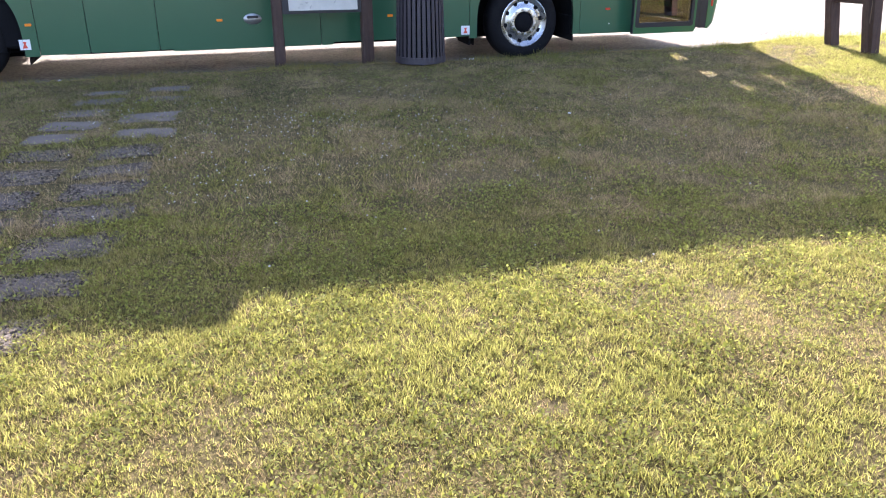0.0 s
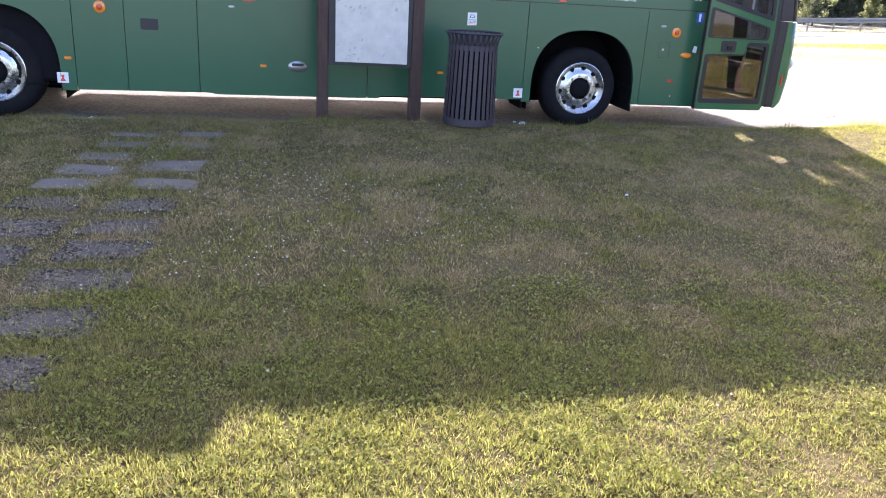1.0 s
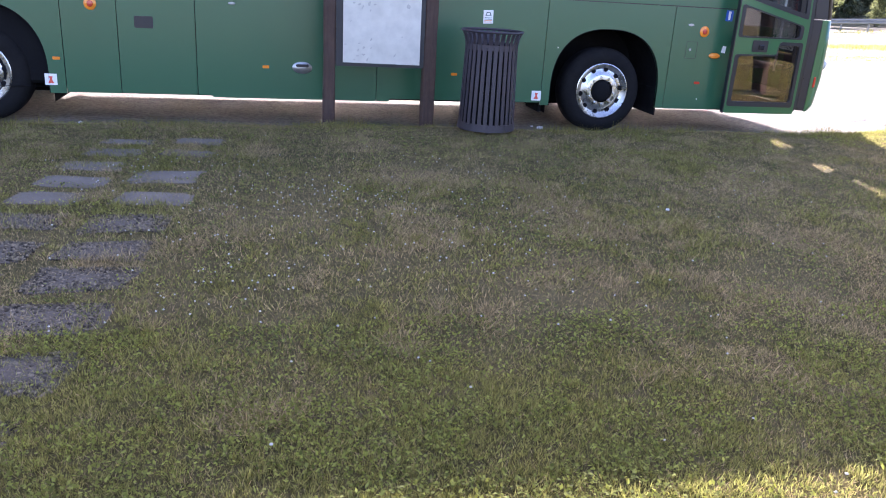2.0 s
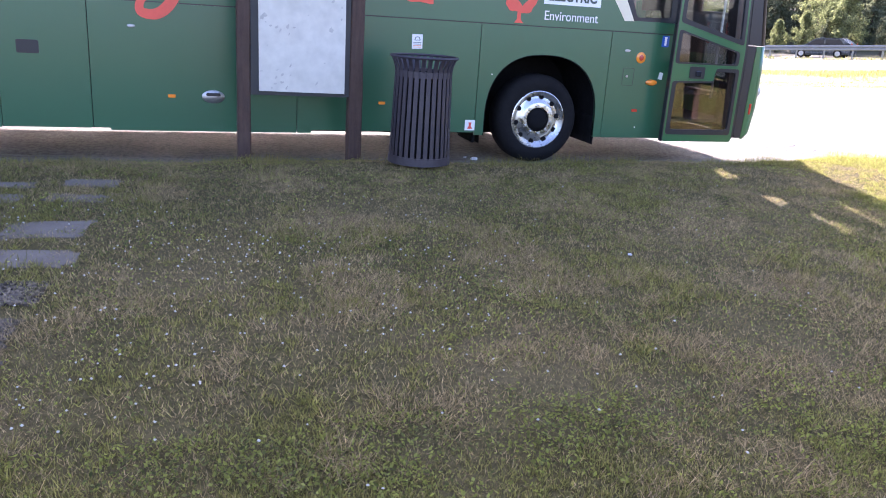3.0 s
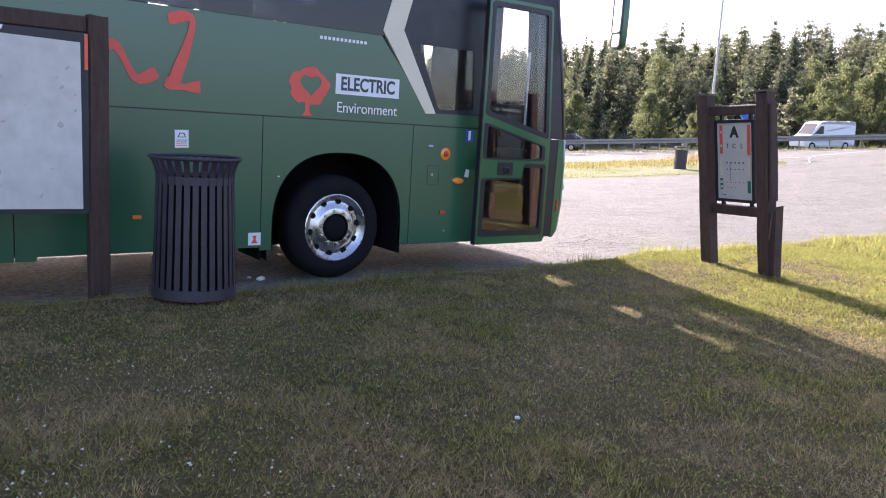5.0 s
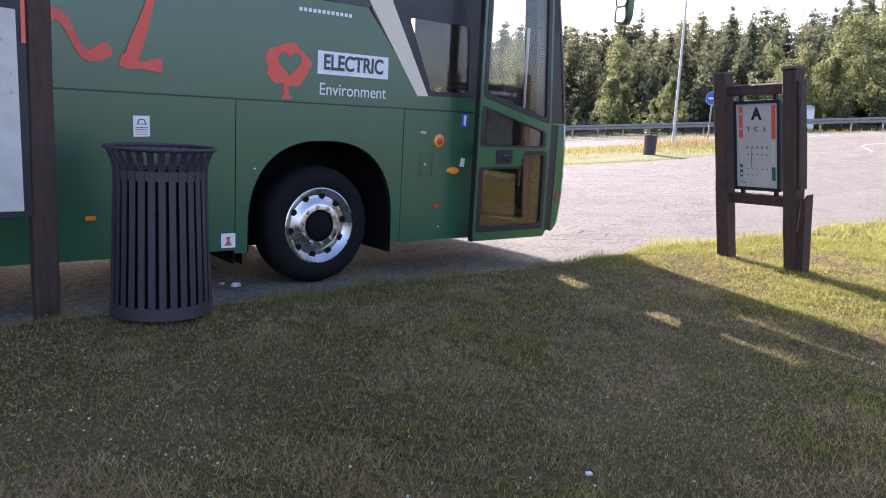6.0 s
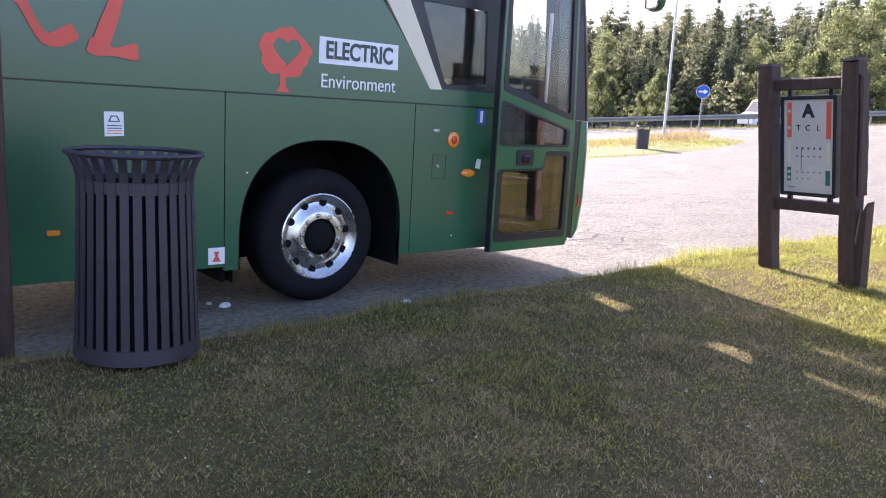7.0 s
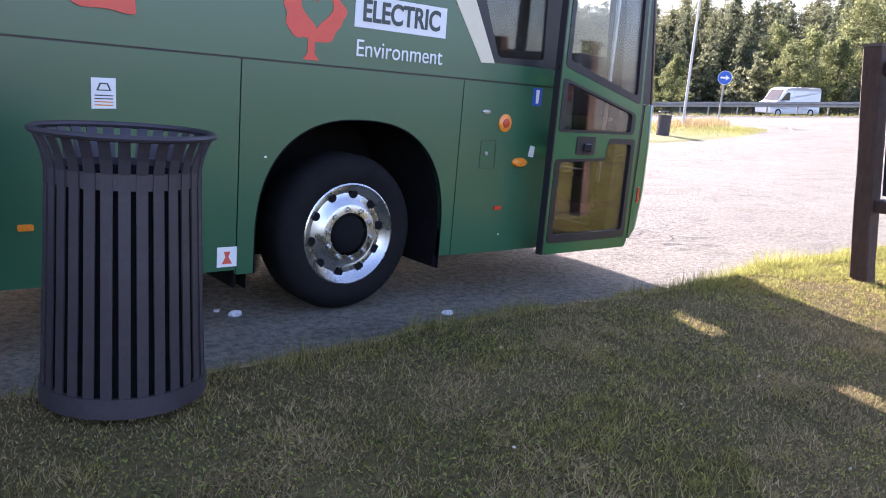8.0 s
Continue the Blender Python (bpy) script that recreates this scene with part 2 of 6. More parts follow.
M_PINE = leafy("pine_needles", (0.092, 0.108, 0.070), (0.145, 0.156, 0.100), (0.36, 0.38, 0.20), 0.35, 5.0, 0.45, 0.8, 0.4)
M_LEAF = leafy("birch_leaves", (0.092, 0.112, 0.058), (0.160, 0.178, 0.092), (0.40, 0.45, 0.19), 0.45, 5.0, 0.48, 0.8, 0.4)
M_WIRE = plain("wire", (0.05, 0.05, 0.05), 0.6)
M_PAPER = plain("litter_paper", (0.75, 0.75, 0.74), 0.8)


# ---- mesh helpers ----
def thing(name, label, category, group="", at=(0, 0, 0)):
    ob = new(name)
    ob.empty_display_size = 0.2
    ob.location = at
    return tagged(ob, label, category, group)


def part(name, bm, material, parent=None, label="", smooth=False, kind=""):
    """Links a bmesh as one mesh object under a thing or a part; its points are given in the world."""
    me = bpy.data.meshes.new(name)
    bmesh.ops.recalc_face_normals(bm, faces=bm.faces)
    bm.to_mesh(me)
    bm.free()
    return part_mesh(name, me, material, parent, label, smooth, kind)


def part_mesh(name, me, material, parent=None, label="", smooth=False, kind=""):
    me.materials.clear()
    me.materials.append(material)
    if smooth:
        me.shade_smooth()
        me.set_sharp_from_angle(angle=radians(40))
    ob = new(name, me)
    if parent:
        ob.parent = parent
        if parent.type == "EMPTY":
            ob.matrix_parent_inverse = Matrix.Translation(parent.location).inverted()
    return tagged(ob, label, kind=kind)


def box(bm, x0, x1, y0, y1, z0, z1, bevel=0.0, seg=1, m=None):
    r = bmesh.ops.create_cube(bm, size=1)
    vs = r["verts"]
    for v in vs:
        v.co = Vector((x0 + (v.co.x + 0.5) * (x1 - x0), y0 + (v.co.y + 0.5) * (y1 - y0), z0 + (v.co.z + 0.5) * (z1 - z0)))
    if bevel:
        es = list({e for v in vs for e in v.link_edges})
        out = bmesh.ops.bevel(bm, geom=es, offset=bevel, segments=seg, affect="EDGES", profile=0.6)
        vs = list({v for f in out["faces"] for v in f.verts} | {v for v in vs if v.is_valid})
    if m is not None:
        bmesh.ops.transform(bm, matrix=m, verts=[v for v in vs if v.is_valid])
    return vs


def a_box(*a, **k):
    bm = bmesh.new()
    box(bm, *a, **k)
    return bm


def tube(bm, p, q, r0, r1=None, n=10, caps=True):
    """A tapered round bar from p to q."""
    p, q = Vector(p), Vector(q)
    r1 = r0 if r1 is None else r1
    m = Matrix.Translation((p + q) / 2) @ (q - p).to_track_quat("Z", "Y").to_matrix().to_4x4()
    bmesh.ops.create_cone(bm, cap_ends=caps, segments=n, radius1=r0, radius2=r1, depth=(q - p).length, matrix=m)


def lathe(bm, profile, n, m=Matrix.Identity(4), closed=False):
    """Turns a profile of (radius, height) round the z axis."""
    rings = []
    for r, h in profile:
        rings.append([bm.verts.new(m @ Vector((r * math.cos(2 * math.pi * k / n), r * math.sin(2 * math.pi * k / n), h))) for k in range(n)])
    for a, b in zip(rings, rings[1:] + rings[:1] if closed else rings[1:]):
        for k in range(n):
            bm.faces.new((a[k], a[(k + 1) % n], b[(k + 1) % n], b[k]))
    if not closed:
        for ring in (rings[0], rings[-1]):
            if profile[0 if ring is rings[0] else -1][0] > 1e-4:
                bm.faces.new(ring)


def slab(bm, outer, holes, d0, d1, put):
    """A plate with holes: 2D outlines (u, v), from depth d0 to d1; put(u, v, d) gives the place."""
    loops = [outer] + list(holes)
    flat = [p for l in loops for p in l]
    tris = mathutils.geometry.tessellate_polygon([[Vector((u, v, 0)) for u, v in l] for l in loops])
    va = [bm.verts.new(put(u, v, d0)) for u, v in flat]
    vb = [bm.verts.new(put(u, v, d1)) for u, v in flat]
    for t in tris:
        try:
            bm.faces.new([va[i] for i in t])
            bm.faces.new([vb[i] for i in reversed(t)])
        except ValueError:
            pass
    at = 0
    for l in loops:
        for k in range(len(l)):
            i, j = at + k, at + (k + 1) % len(l)
            try:
                bm.faces.new((va[i], va[j], vb[j], vb[i]))
            except ValueError:
                pass
        at += len(l)


def rounded(x0, z0, x1, z1, r, n=4):
    """The outline of a rounded rectangle."""
    out = []
    for cx, cz, a in ((x1 - r, z0 + r, -90), (x1 - r, z1 - r, 0), (x0 + r, z1 - r, 90), (x0 + r, z0 + r, 180)):
        for k in range(n + 1):
            t = radians(a + 90 * k / n)
            out.append((cx + r * math.cos(t), cz + r * math.sin(t)))
    return out


def round_corners(pts, r, n=4):
    """The outline with its corners rounded."""
    out = []
    for k, p in enumerate(pts):
        p = Vector(p)
        a, b = Vector(pts[k - 1]) - p, Vector(pts[(k + 1) % len(pts)]) - p
        ra = min(r, a.length * 0.45, b.length * 0.45)
        s, e = p + a.normalized() * ra, p + b.normalized() * ra
        for i in range(n + 1):
            t = i / n
            q = s * (1 - t) ** 2 + p * 2 * t * (1 - t) + e * t * t
            out.append((q.x, q.y))
    return out


def letters(name, body, size, m, material, parent, label="", bold=0.0, squeeze=1.0, deep=0.0015):
    """Writing in the built-in font as a thin mesh; m takes its plane (x right, y up) into the world."""
    cu = bpy.data.curves.new(name, "FONT")
    cu.body, cu.size, cu.extrude, cu.offset = body, size, deep, bold
    cu.align_x, cu.align_y = "CENTER", "CENTER"
    ob = new(name, cu)
    bpy.context.view_layer.update()
    me = bpy.data.meshes.new_from_object(ob.evaluated_get(bpy.context.evaluated_depsgraph_get()))
    bpy.data.objects.remove(ob)
    me.transform(m @ Matrix.Diagonal((squeeze, 1, 1, 1)))
    return part_mesh(name, me, material, parent, label)


def strokes(bm, lines, width, put, d0, d1):
    """Flat painted strokes of the given width along smoothed lines."""
    for pts in lines:
        vs = [Vector(p) for p in pts]
        fine = []
        for i in range(len(vs) - 1):
            a, b, c, d = vs[max(0, i - 1)], vs[i], vs[i + 1], vs[min(len(vs) - 1, i + 2)]
            for k in range(6):
                t = k / 6
                fine.append(0.5 * (2 * b + (c - a) * t + (2 * a - 5 * b + 4 * c - d) * t * t + (3 * b - a - 3 * c + d) * t ** 3))
        fine.append(vs[-1])
        left, right = [], []
        for i, p in enumerate(fine):
            d = (fine[min(i + 1, len(fine) - 1)] - fine[max(i - 1, 0)]).normalized()
            nrm = Vector((-d.y, d.x)) * width / 2 * (0.75 + 0.25 * math.sin(3 * i / len(fine) * math.pi))
            left.append(p + nrm)
            right.append(p - nrm)
        n = len(left)
        la = [bm.verts.new(put(p.x, p.y, d1 + (d1 - d0) * 0.8 * i / n)) for i, p in enumerate(left)]
        ra = [bm.verts.new(put(p.x, p.y, d1 + (d1 - d0) * 0.8 * i / n)) for i, p in enumerate(right)]
        for i in range(n - 1):
            bm.faces.new((la[i], la[i + 1], ra[i + 1], ra[i]))
        d1 += (d1 - d0) * 0.25


# ---- the ground ----
RAIL_O, RAIL_D, RAIL_N = Vector((51.0, 42.5)), Vector((0.5, -0.866)), Vector((0.866, 0.5))


def step(a, b, v):
    u = np.clip((v - a) / (b - a), 0, 1)
    return u * u * (3 - 2 * u)


def ground_z(x, y):
    """The paved ground: level by the bus, then rising and falling with the main road, and a wooded slope behind it."""
    x, y = np.asarray(x, float), np.asarray(y, float)
    d, az = np.hypot(x, y - 4), np.degrees(np.arctan2(x, y - 4))
    far = np.clip(-0.5 + 0.09 * (np.clip(az, 20, 80) - 43), -1.2, 2.4)
    far = far * step(-40, 15, az) * (1 - step(110, 160, az))
    behind = (x - RAIL_O.x) * RAIL_N.x + (y - RAIL_O.y) * RAIL_N.y
    hill = np.clip(behind - 12, 0, 90) * 0.13 * step(12, 34, behind)
    return -0.21 + step(20, 58, d) * (far + 0.21) + hill


def waves(x, y, s, a=0.0):
    """A smooth uneven field between about -1 and 1."""
    x, y = x / s + a, y / s - a
    return (np.sin(x * 1.7 + 1.3 * np.sin(y * 1.1 + a)) + np.sin(y * 2.1 + 1.7 * np.sin(x * 0.9 + 2 * a)) + np.sin((x + y) * 1.3 + 0.7 + a)) / 3


def lawn_edge(x):
    return 9.42 + 0.05 * waves(x, x * 0.3, 0.8) + 0.03 * waves(x, x * 0.7, 0.21, 2.0)


def lawn_z(x, y):
    x, y = np.asarray(x, float), np.asarray(y, float)
    z = 0.012 * waves(x, y, 0.9) + 0.008 * waves(x, y, 0.27, 1.5) + 0.05 * step(5.0, 6.3, x) - 0.02 * step(-0.5, -2.5, x)
    e = lawn_edge(x)
    return z - 0.30 * step(e - 0.42, e + 0.12, y)


def graded(stops):
    out = []
    for a, b, n in stops:
        out += list(np.linspace(a, b, n, endpoint=False))
    return np.array(out + [stops[-1][1]])


def grid_mesh(name, xs, ys, height, shift=None):
    gx, gy = np.meshgrid(xs, ys)
    if shift:
        gx, gy = shift(gx, gy)
    gz = height(gx, gy)
    nx, ny = len(xs), len(ys)
    idx = np.arange(nx * ny).reshape(ny, nx)
    quads = np.stack([idx[:-1, :-1], idx[:-1, 1:], idx[1:, 1:], idx[1:, :-1]], -1).reshape(-1, 4)
    return quick_mesh(name, np.stack([gx, gy, gz], -1).reshape(-1, 3), quads, True)


def quick_mesh(name, verts, polys, smooth=False):
    me = bpy.data.meshes.new(name)
    polys = np.asarray(polys)
    n, k = polys.shape
    me.vertices.add(len(verts))
    me.vertices.foreach_set("co", np.asarray(verts, np.float32).ravel())
    me.loops.add(n * k)
    me.loops.foreach_set("vertex_index", polys.astype(np.int32).ravel())
    me.polygons.add(n)
    me.polygons.foreach_set("loop_start", np.arange(0, n * k, k, dtype=np.int32))
    if smooth:
        me.polygons.foreach_set("use_smooth", np.ones(n, bool))
    me.update(calc_edges=True)
    return me


xs = graded([(-900, -120, 10), (-120, -20, 20), (-20, 120, 140), (120, 900, 14)])
ys = graded([(-900, -100, 10), (-100, 0, 20), (0, 130, 130), (130, 900, 14)])
tagged(part_mesh("ground", grid_mesh("ground", xs, ys, ground_z), M_ASPHALT), "worn pale grey asphalt of a wide forecourt", "ground", kind="structure")


def lawn_shift(gx, gy):
    return gx, np.where(gy > 8.0, 8.0 + (gy - 8.0) / 1.6 * (lawn_edge(gx) + 0.14 - 8.0), gy)


xs = graded([(-80, -8, 18), (-8, 14, 176), (14, 80, 18)])
ys = graded([(-70, 0, 16), (0, 8.0, 64), (8.0, 9.6, 20)])
tagged(part_mesh("lawn", grid_mesh("lawn", xs, ys, lawn_z, lawn_shift), M_LAWN), "patchy mown lawn with dry straw-coloured spots", "lawn", kind="structure")


def outline_sheet(name, pts, lift, material, label, category, inner=2):
    """A flat piece of ground within a smooth outline, laid over the ground sheet."""
    v = [Vector(p) for p in pts]
    fine = []
    for i in range(len(v)):
        a, b, c, d = v[i - 1], v[i], v[(i + 1) % len(v)], v[(i + 2) % len(v)]
        for k in range(5):
            t = k / 5
            fine.append(0.5 * (2 * b + (c - a) * t + (2 * a - 5 * b + 4 * c - d) * t * t + (3 * b - a - 3 * c + d) * t ** 3))
    bm = bmesh.new()
    for t in mathutils.geometry.tessellate_polygon([[Vector((p.x, p.y, 0)) for p in fine]]):
        bm.faces.new([bm.verts.new((fine[i].x, fine[i].y, 0)) for i in t])
    bmesh.ops.remove_doubles(bm, verts=bm.verts, dist=1e-4)
    for _ in range(inner):
        bmesh.ops.subdivide_edges(bm, edges=[e for e in bm.edges if e.calc_length() > 2.5], cuts=1, use_grid_fill=False)
        bmesh.ops.triangulate(bm, faces=bm.faces)
    rim = {x for e in bm.edges if e.is_boundary for x in e.verts}
    for x in bm.verts:
        x.co.z = float(ground_z(x.co.x, x.co.y)) + (lift if x not in rim else -0.02)
    return tagged(part(name, bm, material, smooth=True), label, category, kind="structure")


ISLAND = [(-14, 19.2), (0, 19.6), (13.7, 20.8), (22.5, 22.2), (28, 22.9), (32.0, 23.4), (34.0, 23.9), (35.2, 24.6), (36.0, 25.7), (37.0, 27.3), (38.4, 28.9), (38.2, 30.4), (33.5, 31.6), (27, 32.5), (20, 32), (8, 31), (-14, 30)]
outline_sheet("verge", ISLAND, 0.03, M_VERGE, "low grass island with dry tufts along the far road", "verge", 3)


def along(s, b):
    return RAIL_O + RAIL_D * s + RAIL_N * b


def road_strip(name, b0, b1, lift, material, label, category, s0=-110, s1=90, ns=60, nb=6):
    gs, gb = np.meshgrid(np.linspace(s0, s1, ns), np.linspace(b0, b1, nb))
    x, y = RAIL_O.x + RAIL_D.x * gs + RAIL_N.x * gb, RAIL_O.y + RAIL_D.y * gs + RAIL_N.y * gb
    idx = np.arange(ns * nb).reshape(nb, ns)
    quads = np.stack([idx[:-1, :-1], idx[1:, :-1], idx[1:, 1:], idx[:-1, 1:]], -1).reshape(-1, 4)
    me = quick_mesh(name, np.stack([x, y, ground_z(x, y) + lift], -1).reshape(-1, 3), quads, True)
    return tagged(part_mesh(name, me, material), label, category, kind="structure")


road_strip("road", -10.5, -1.2, 0.02, M_ROAD, "grey asphalt main road behind the forecourt", "road")
road_strip("verge", -1.2, 1.2, 0.05, M_VERGE, "strip of dry grass under the crash barrier", "verge")
road_strip("road", 1.2, 8.6, 0.02, M_ROAD, "grey asphalt carriageway behind the crash barrier", "road")
road_strip("ground", 8.6, 110, 0.05, M_FOREST, "dark forest floor rising behind the road", "ground", -160, 140, 90, 30)
for b in (-10.2, -5.9, -1.6):
    road_strip("road_marking", b - 0.09, b + 0.09, 0.04, M_MARK, "long white painted line on the main road", "road marking", -110, 90, 60, 2)


def painted_line(pts, width, label):
    bm = bmesh.new()
    strokes(bm, [pts], width, lambda u, v, d: Vector((u, v, float(ground_z(u, v)) + d)), 0, 0.03)
    tagged(part("road_marking", bm, M_MARK), label, "road marking", kind="structure")


painted_line([(35.0, 23.5), (36.9, 24.6), (38.4, 25.4), (39.9, 25.85), (42.0, 25.85), (44.8, 25.35)], 0.08, "curved white edge line at the junction")
painted_line([(44.0, 32.7), (41.7, 30.3), (39.8, 28.5), (38.6, 27.4), (38.0, 26.3), (37.9, 25.7)], 0.06, "white painted line of the slip road")
painted_line([(38.7, 20.2), (37.9, 20.6), (36.8, 20.45), (35.95, 20.0), (35.0, 19.4), (34.2, 18.9)], 0.08, "white painted island nose at the junction")

# crack lines and patches of darker asphalt in the forecourt
random.seed(5)
for k in range(44):
    cx, cy = random.uniform(5.8, 22), random.uniform(10.0, 18.5)
    if k < 14:
        mx, my = random.choice(((7.9, 11.55), (7.0, 11.0), (12.5, 13.2)))
        cx, cy = random.gauss(mx, 0.3), random.gauss(my, 0.25)
    pts, a = [(cx, cy)], random.uniform(-0.7, 0.2)
    for i in range(random.randint(4, 10)):
        a += random.uniform(-0.5, 0.5)
        pts.append((pts[-1][0] + 0.10 * math.cos(a), pts[-1][1] + 0.10 * math.sin(a)))
    bm = bmesh.new()
    strokes(bm, [pts], random.uniform(0.012, 0.035), lambda u, v, d: Vector((u, v, float(ground_z(u, v)) + d)), 0, 0.005)
    tagged(part("asphalt_crack", bm, M_CRACK), "dark crack in the worn asphalt", "crack", kind="structure")

outline_sheet("asphalt_patch", [(10.7, 11.95), (11.3, 11.6), (12.1, 11.45), (12.9, 11.7), (13.1, 12.1), (12.3, 12.35), (11.4, 12.45), (10.9, 12.3)], 0.006, M_PATCH, "brown stained patch in the worn asphalt", "asphalt")

# crash barrier
bm = bmesh.new()
prof = [(0.0, 0.60), (-0.05, 0.64), (-0.05, 0.73), (0.02, 0.79), (-0.05, 0.85), (-0.05, 0.94), (0.0, 0.98), (0.012, 0.98), (0.012, 0.60)]
rings = []
for s in np.linspace(-70, 60, 66):
    p = along(s, -0.15)
    rings.append([bm.verts.new((*(along(s, -0.15 + o)), float(ground_z(p.x, p.y)) + h + 0.05)) for o, h in prof])
for a, b in zip(rings, rings[1:]):
    for k in range(len(prof)):
        bm.faces.new((a[k], a[(k + 1) % len(prof)], b[(k + 1) % len(prof)], b[k]))
barrier = thing("crash_barrier", "galvanised steel crash barrier along the main road", "barrier", at=(RAIL_O.x, RAIL_O.y, float(ground_z(RAIL_O.x, RAIL_O.y))))
part("rail", bm, M_GALV, barrier)
for s in np.arange(-70, 60.1, 2.0):
    p = along(s, -0.02)
    z = float(ground_z(p.x, p.y))
    bm = bmesh.new()
    box(bm, -0.05, 0.05, -0.06, 0.06, -0.2, 0.98, 0.01, m=Matrix.Translation((p.x, p.y, z)) @ pose(0, 0, 0, 0, 0, -60))
    part("post", bm, M_GALV, barrier)

# gravel pads of the worn path across the lawn
random.seed(11)
PADS = [(-1.13, 7.90, 0.42, 0.24), (-1.19, 7.17, 0.44, 0.38), (-1.22, 6.64, 0.46, 0.30), (-1.28, 6.15, 0.46, 0.30), (-1.33, 5.75, 0.44, 0.28), (-1.36, 5.38, 0.46, 0.30),
        (-1.41, 4.97, 0.46, 0.30), (-1.45, 4.52, 0.48, 0.32), (-1.52, 4.10, 0.48, 0.30), (-1.62, 3.66, 0.50, 0.28), (-1.63, 7.92, 0.42, 0.22), (-1.69, 7.50, 0.42, 0.28), (-1.74, 7.05, 0.42, 0.28),
        (-1.80, 6.68, 0.44, 0.28), (-1.82, 6.25, 0.44, 0.28), (-1.85, 5.78, 0.46, 0.30), (-1.92, 5.36, 0.46, 0.28), (-1.98, 4.92, 0.46, 0.30), (-2.04, 4.48, 0.46, 0.30), (-2.1, 4.02, 0.46, 0.30), (-1.08, 8.32, 0.40, 0.2), (-1.60, 8.30, 0.40, 0.2)]
path = thing("stepping_path", "two rows of sunken gravel pads and slabs crossing the lawn", "path", at=(-1.5, 6.0, 0.0))
path["kind"] = "structure"
for cx, cy, w, l in PADS:
    w, l = w * 0.96, l * 1.0
    bm = bmesh.new()
    ring = []
    for u, v in rounded(-w / 2, -l / 2, w / 2, l / 2, 0.06, 6):
        k = 1 + random.uniform(-0.30, 0.12) * (0.6 if cy > 6.3 else 1.0)
        ring.append((cx + u * k + 0.12 * v, cy + v * k - 0.10 * u))
    top = [bm.verts.new((x, y, float(lawn_z(x, y)) + 0.004)) for x, y in ring]
    low = [bm.verts.new((cx + (x - cx) * 1.06, cy + (y - cy) * 1.06, float(lawn_z(x, y)) - 0.03)) for x, y in ring]
    mid = bm.verts.new((cx, cy, float(lawn_z(cx, cy)) + 0.010))
    for k in range(len(ring)):
        j = (k + 1) % len(ring)
        bm.faces.new((top[k], top[j], mid))
        bm.faces.new((low[k], low[j], top[j], top[k]))
    part("paving_slab" if cy > 6.3 else "gravel_pad", bm, M_SLAB if cy > 6.3 else M_GRAVEL, path, "pale worn slab" if cy > 6.3 else "", smooth=True)


# ---- the coach ----
ROAD_Z, SIDE, WIDE, REAR, ROOF = -0.21, 10.0, 2.5, -5.9, 3.15
FAR = SIDE + WIDE
bus = thing("coach", "dark green electric coach with red lettering and tinted windows", "bus", at=(0.0, SIDE + WIDE / 2, ROAD_Z))


def side_put(u, v, d):
    """Near side of the coach: u along it, v up, d outwards."""
    return Vector((u, SIDE - d, v))


def far_put(u, v, d):
    return Vector((u, FAR + d, v))


def plate(name, outer, holes, material, parent, label="", d0=-0.03, d1=0.0, put=side_put):
    bm = bmesh.new()
    slab(bm, outer, holes, d0, d1, put)
    return part(name, bm, material, parent, label)


def arch(cx, cz, half, top, foot, n=40):
    """Half outline of a wheel arch, from its right foot over the top to its left foot."""
    out = [(cx + half, foot)]
    for k in range(n + 1):
        a = math.pi * k / n
        c, s = math.cos(a), math.sin(a)
        out.append((cx + half * math.copysign(abs(c) ** 0.82, c), cz + (top - cz) * abs(s) ** 0.82))
    out.append((cx - half, foot))
    return out


BELT, SILL = 1.185, 1.93
# lower side panels, back to front: x0, x1, bottom, the raised stretch of the skirt and its height
LOWER = [(-5.55, -3.95, 0.10, None, 0), (-2.38, -1.90, 0.10, None, 0), (-1.893, -1.20, 0.105, None, 0), (-1.193, 0.55, 0.085, (-1.193, -1.06), 0.108), (0.557, 2.33, 0.085, (0.69, 2.33), 0.115), (3.785, 4.575, 0.085, None, 0)]
for x0, x1, z, notch, up in LOWER:
    foot = [(x0, z), (x1, z)]
    if notch:
        foot = [(x0, up), (notch[1], up), (notch[1], z), (x1, z)] if notch[0] == x0 else [(x0, z), (notch[0], z), (notch[0], up), (x1, up)]
    plate("side_panel", round_corners(foot + [(x1, BELT - 0.006), (x0, BELT - 0.006)], 0.012, 2), [], M_GREEN, bus)
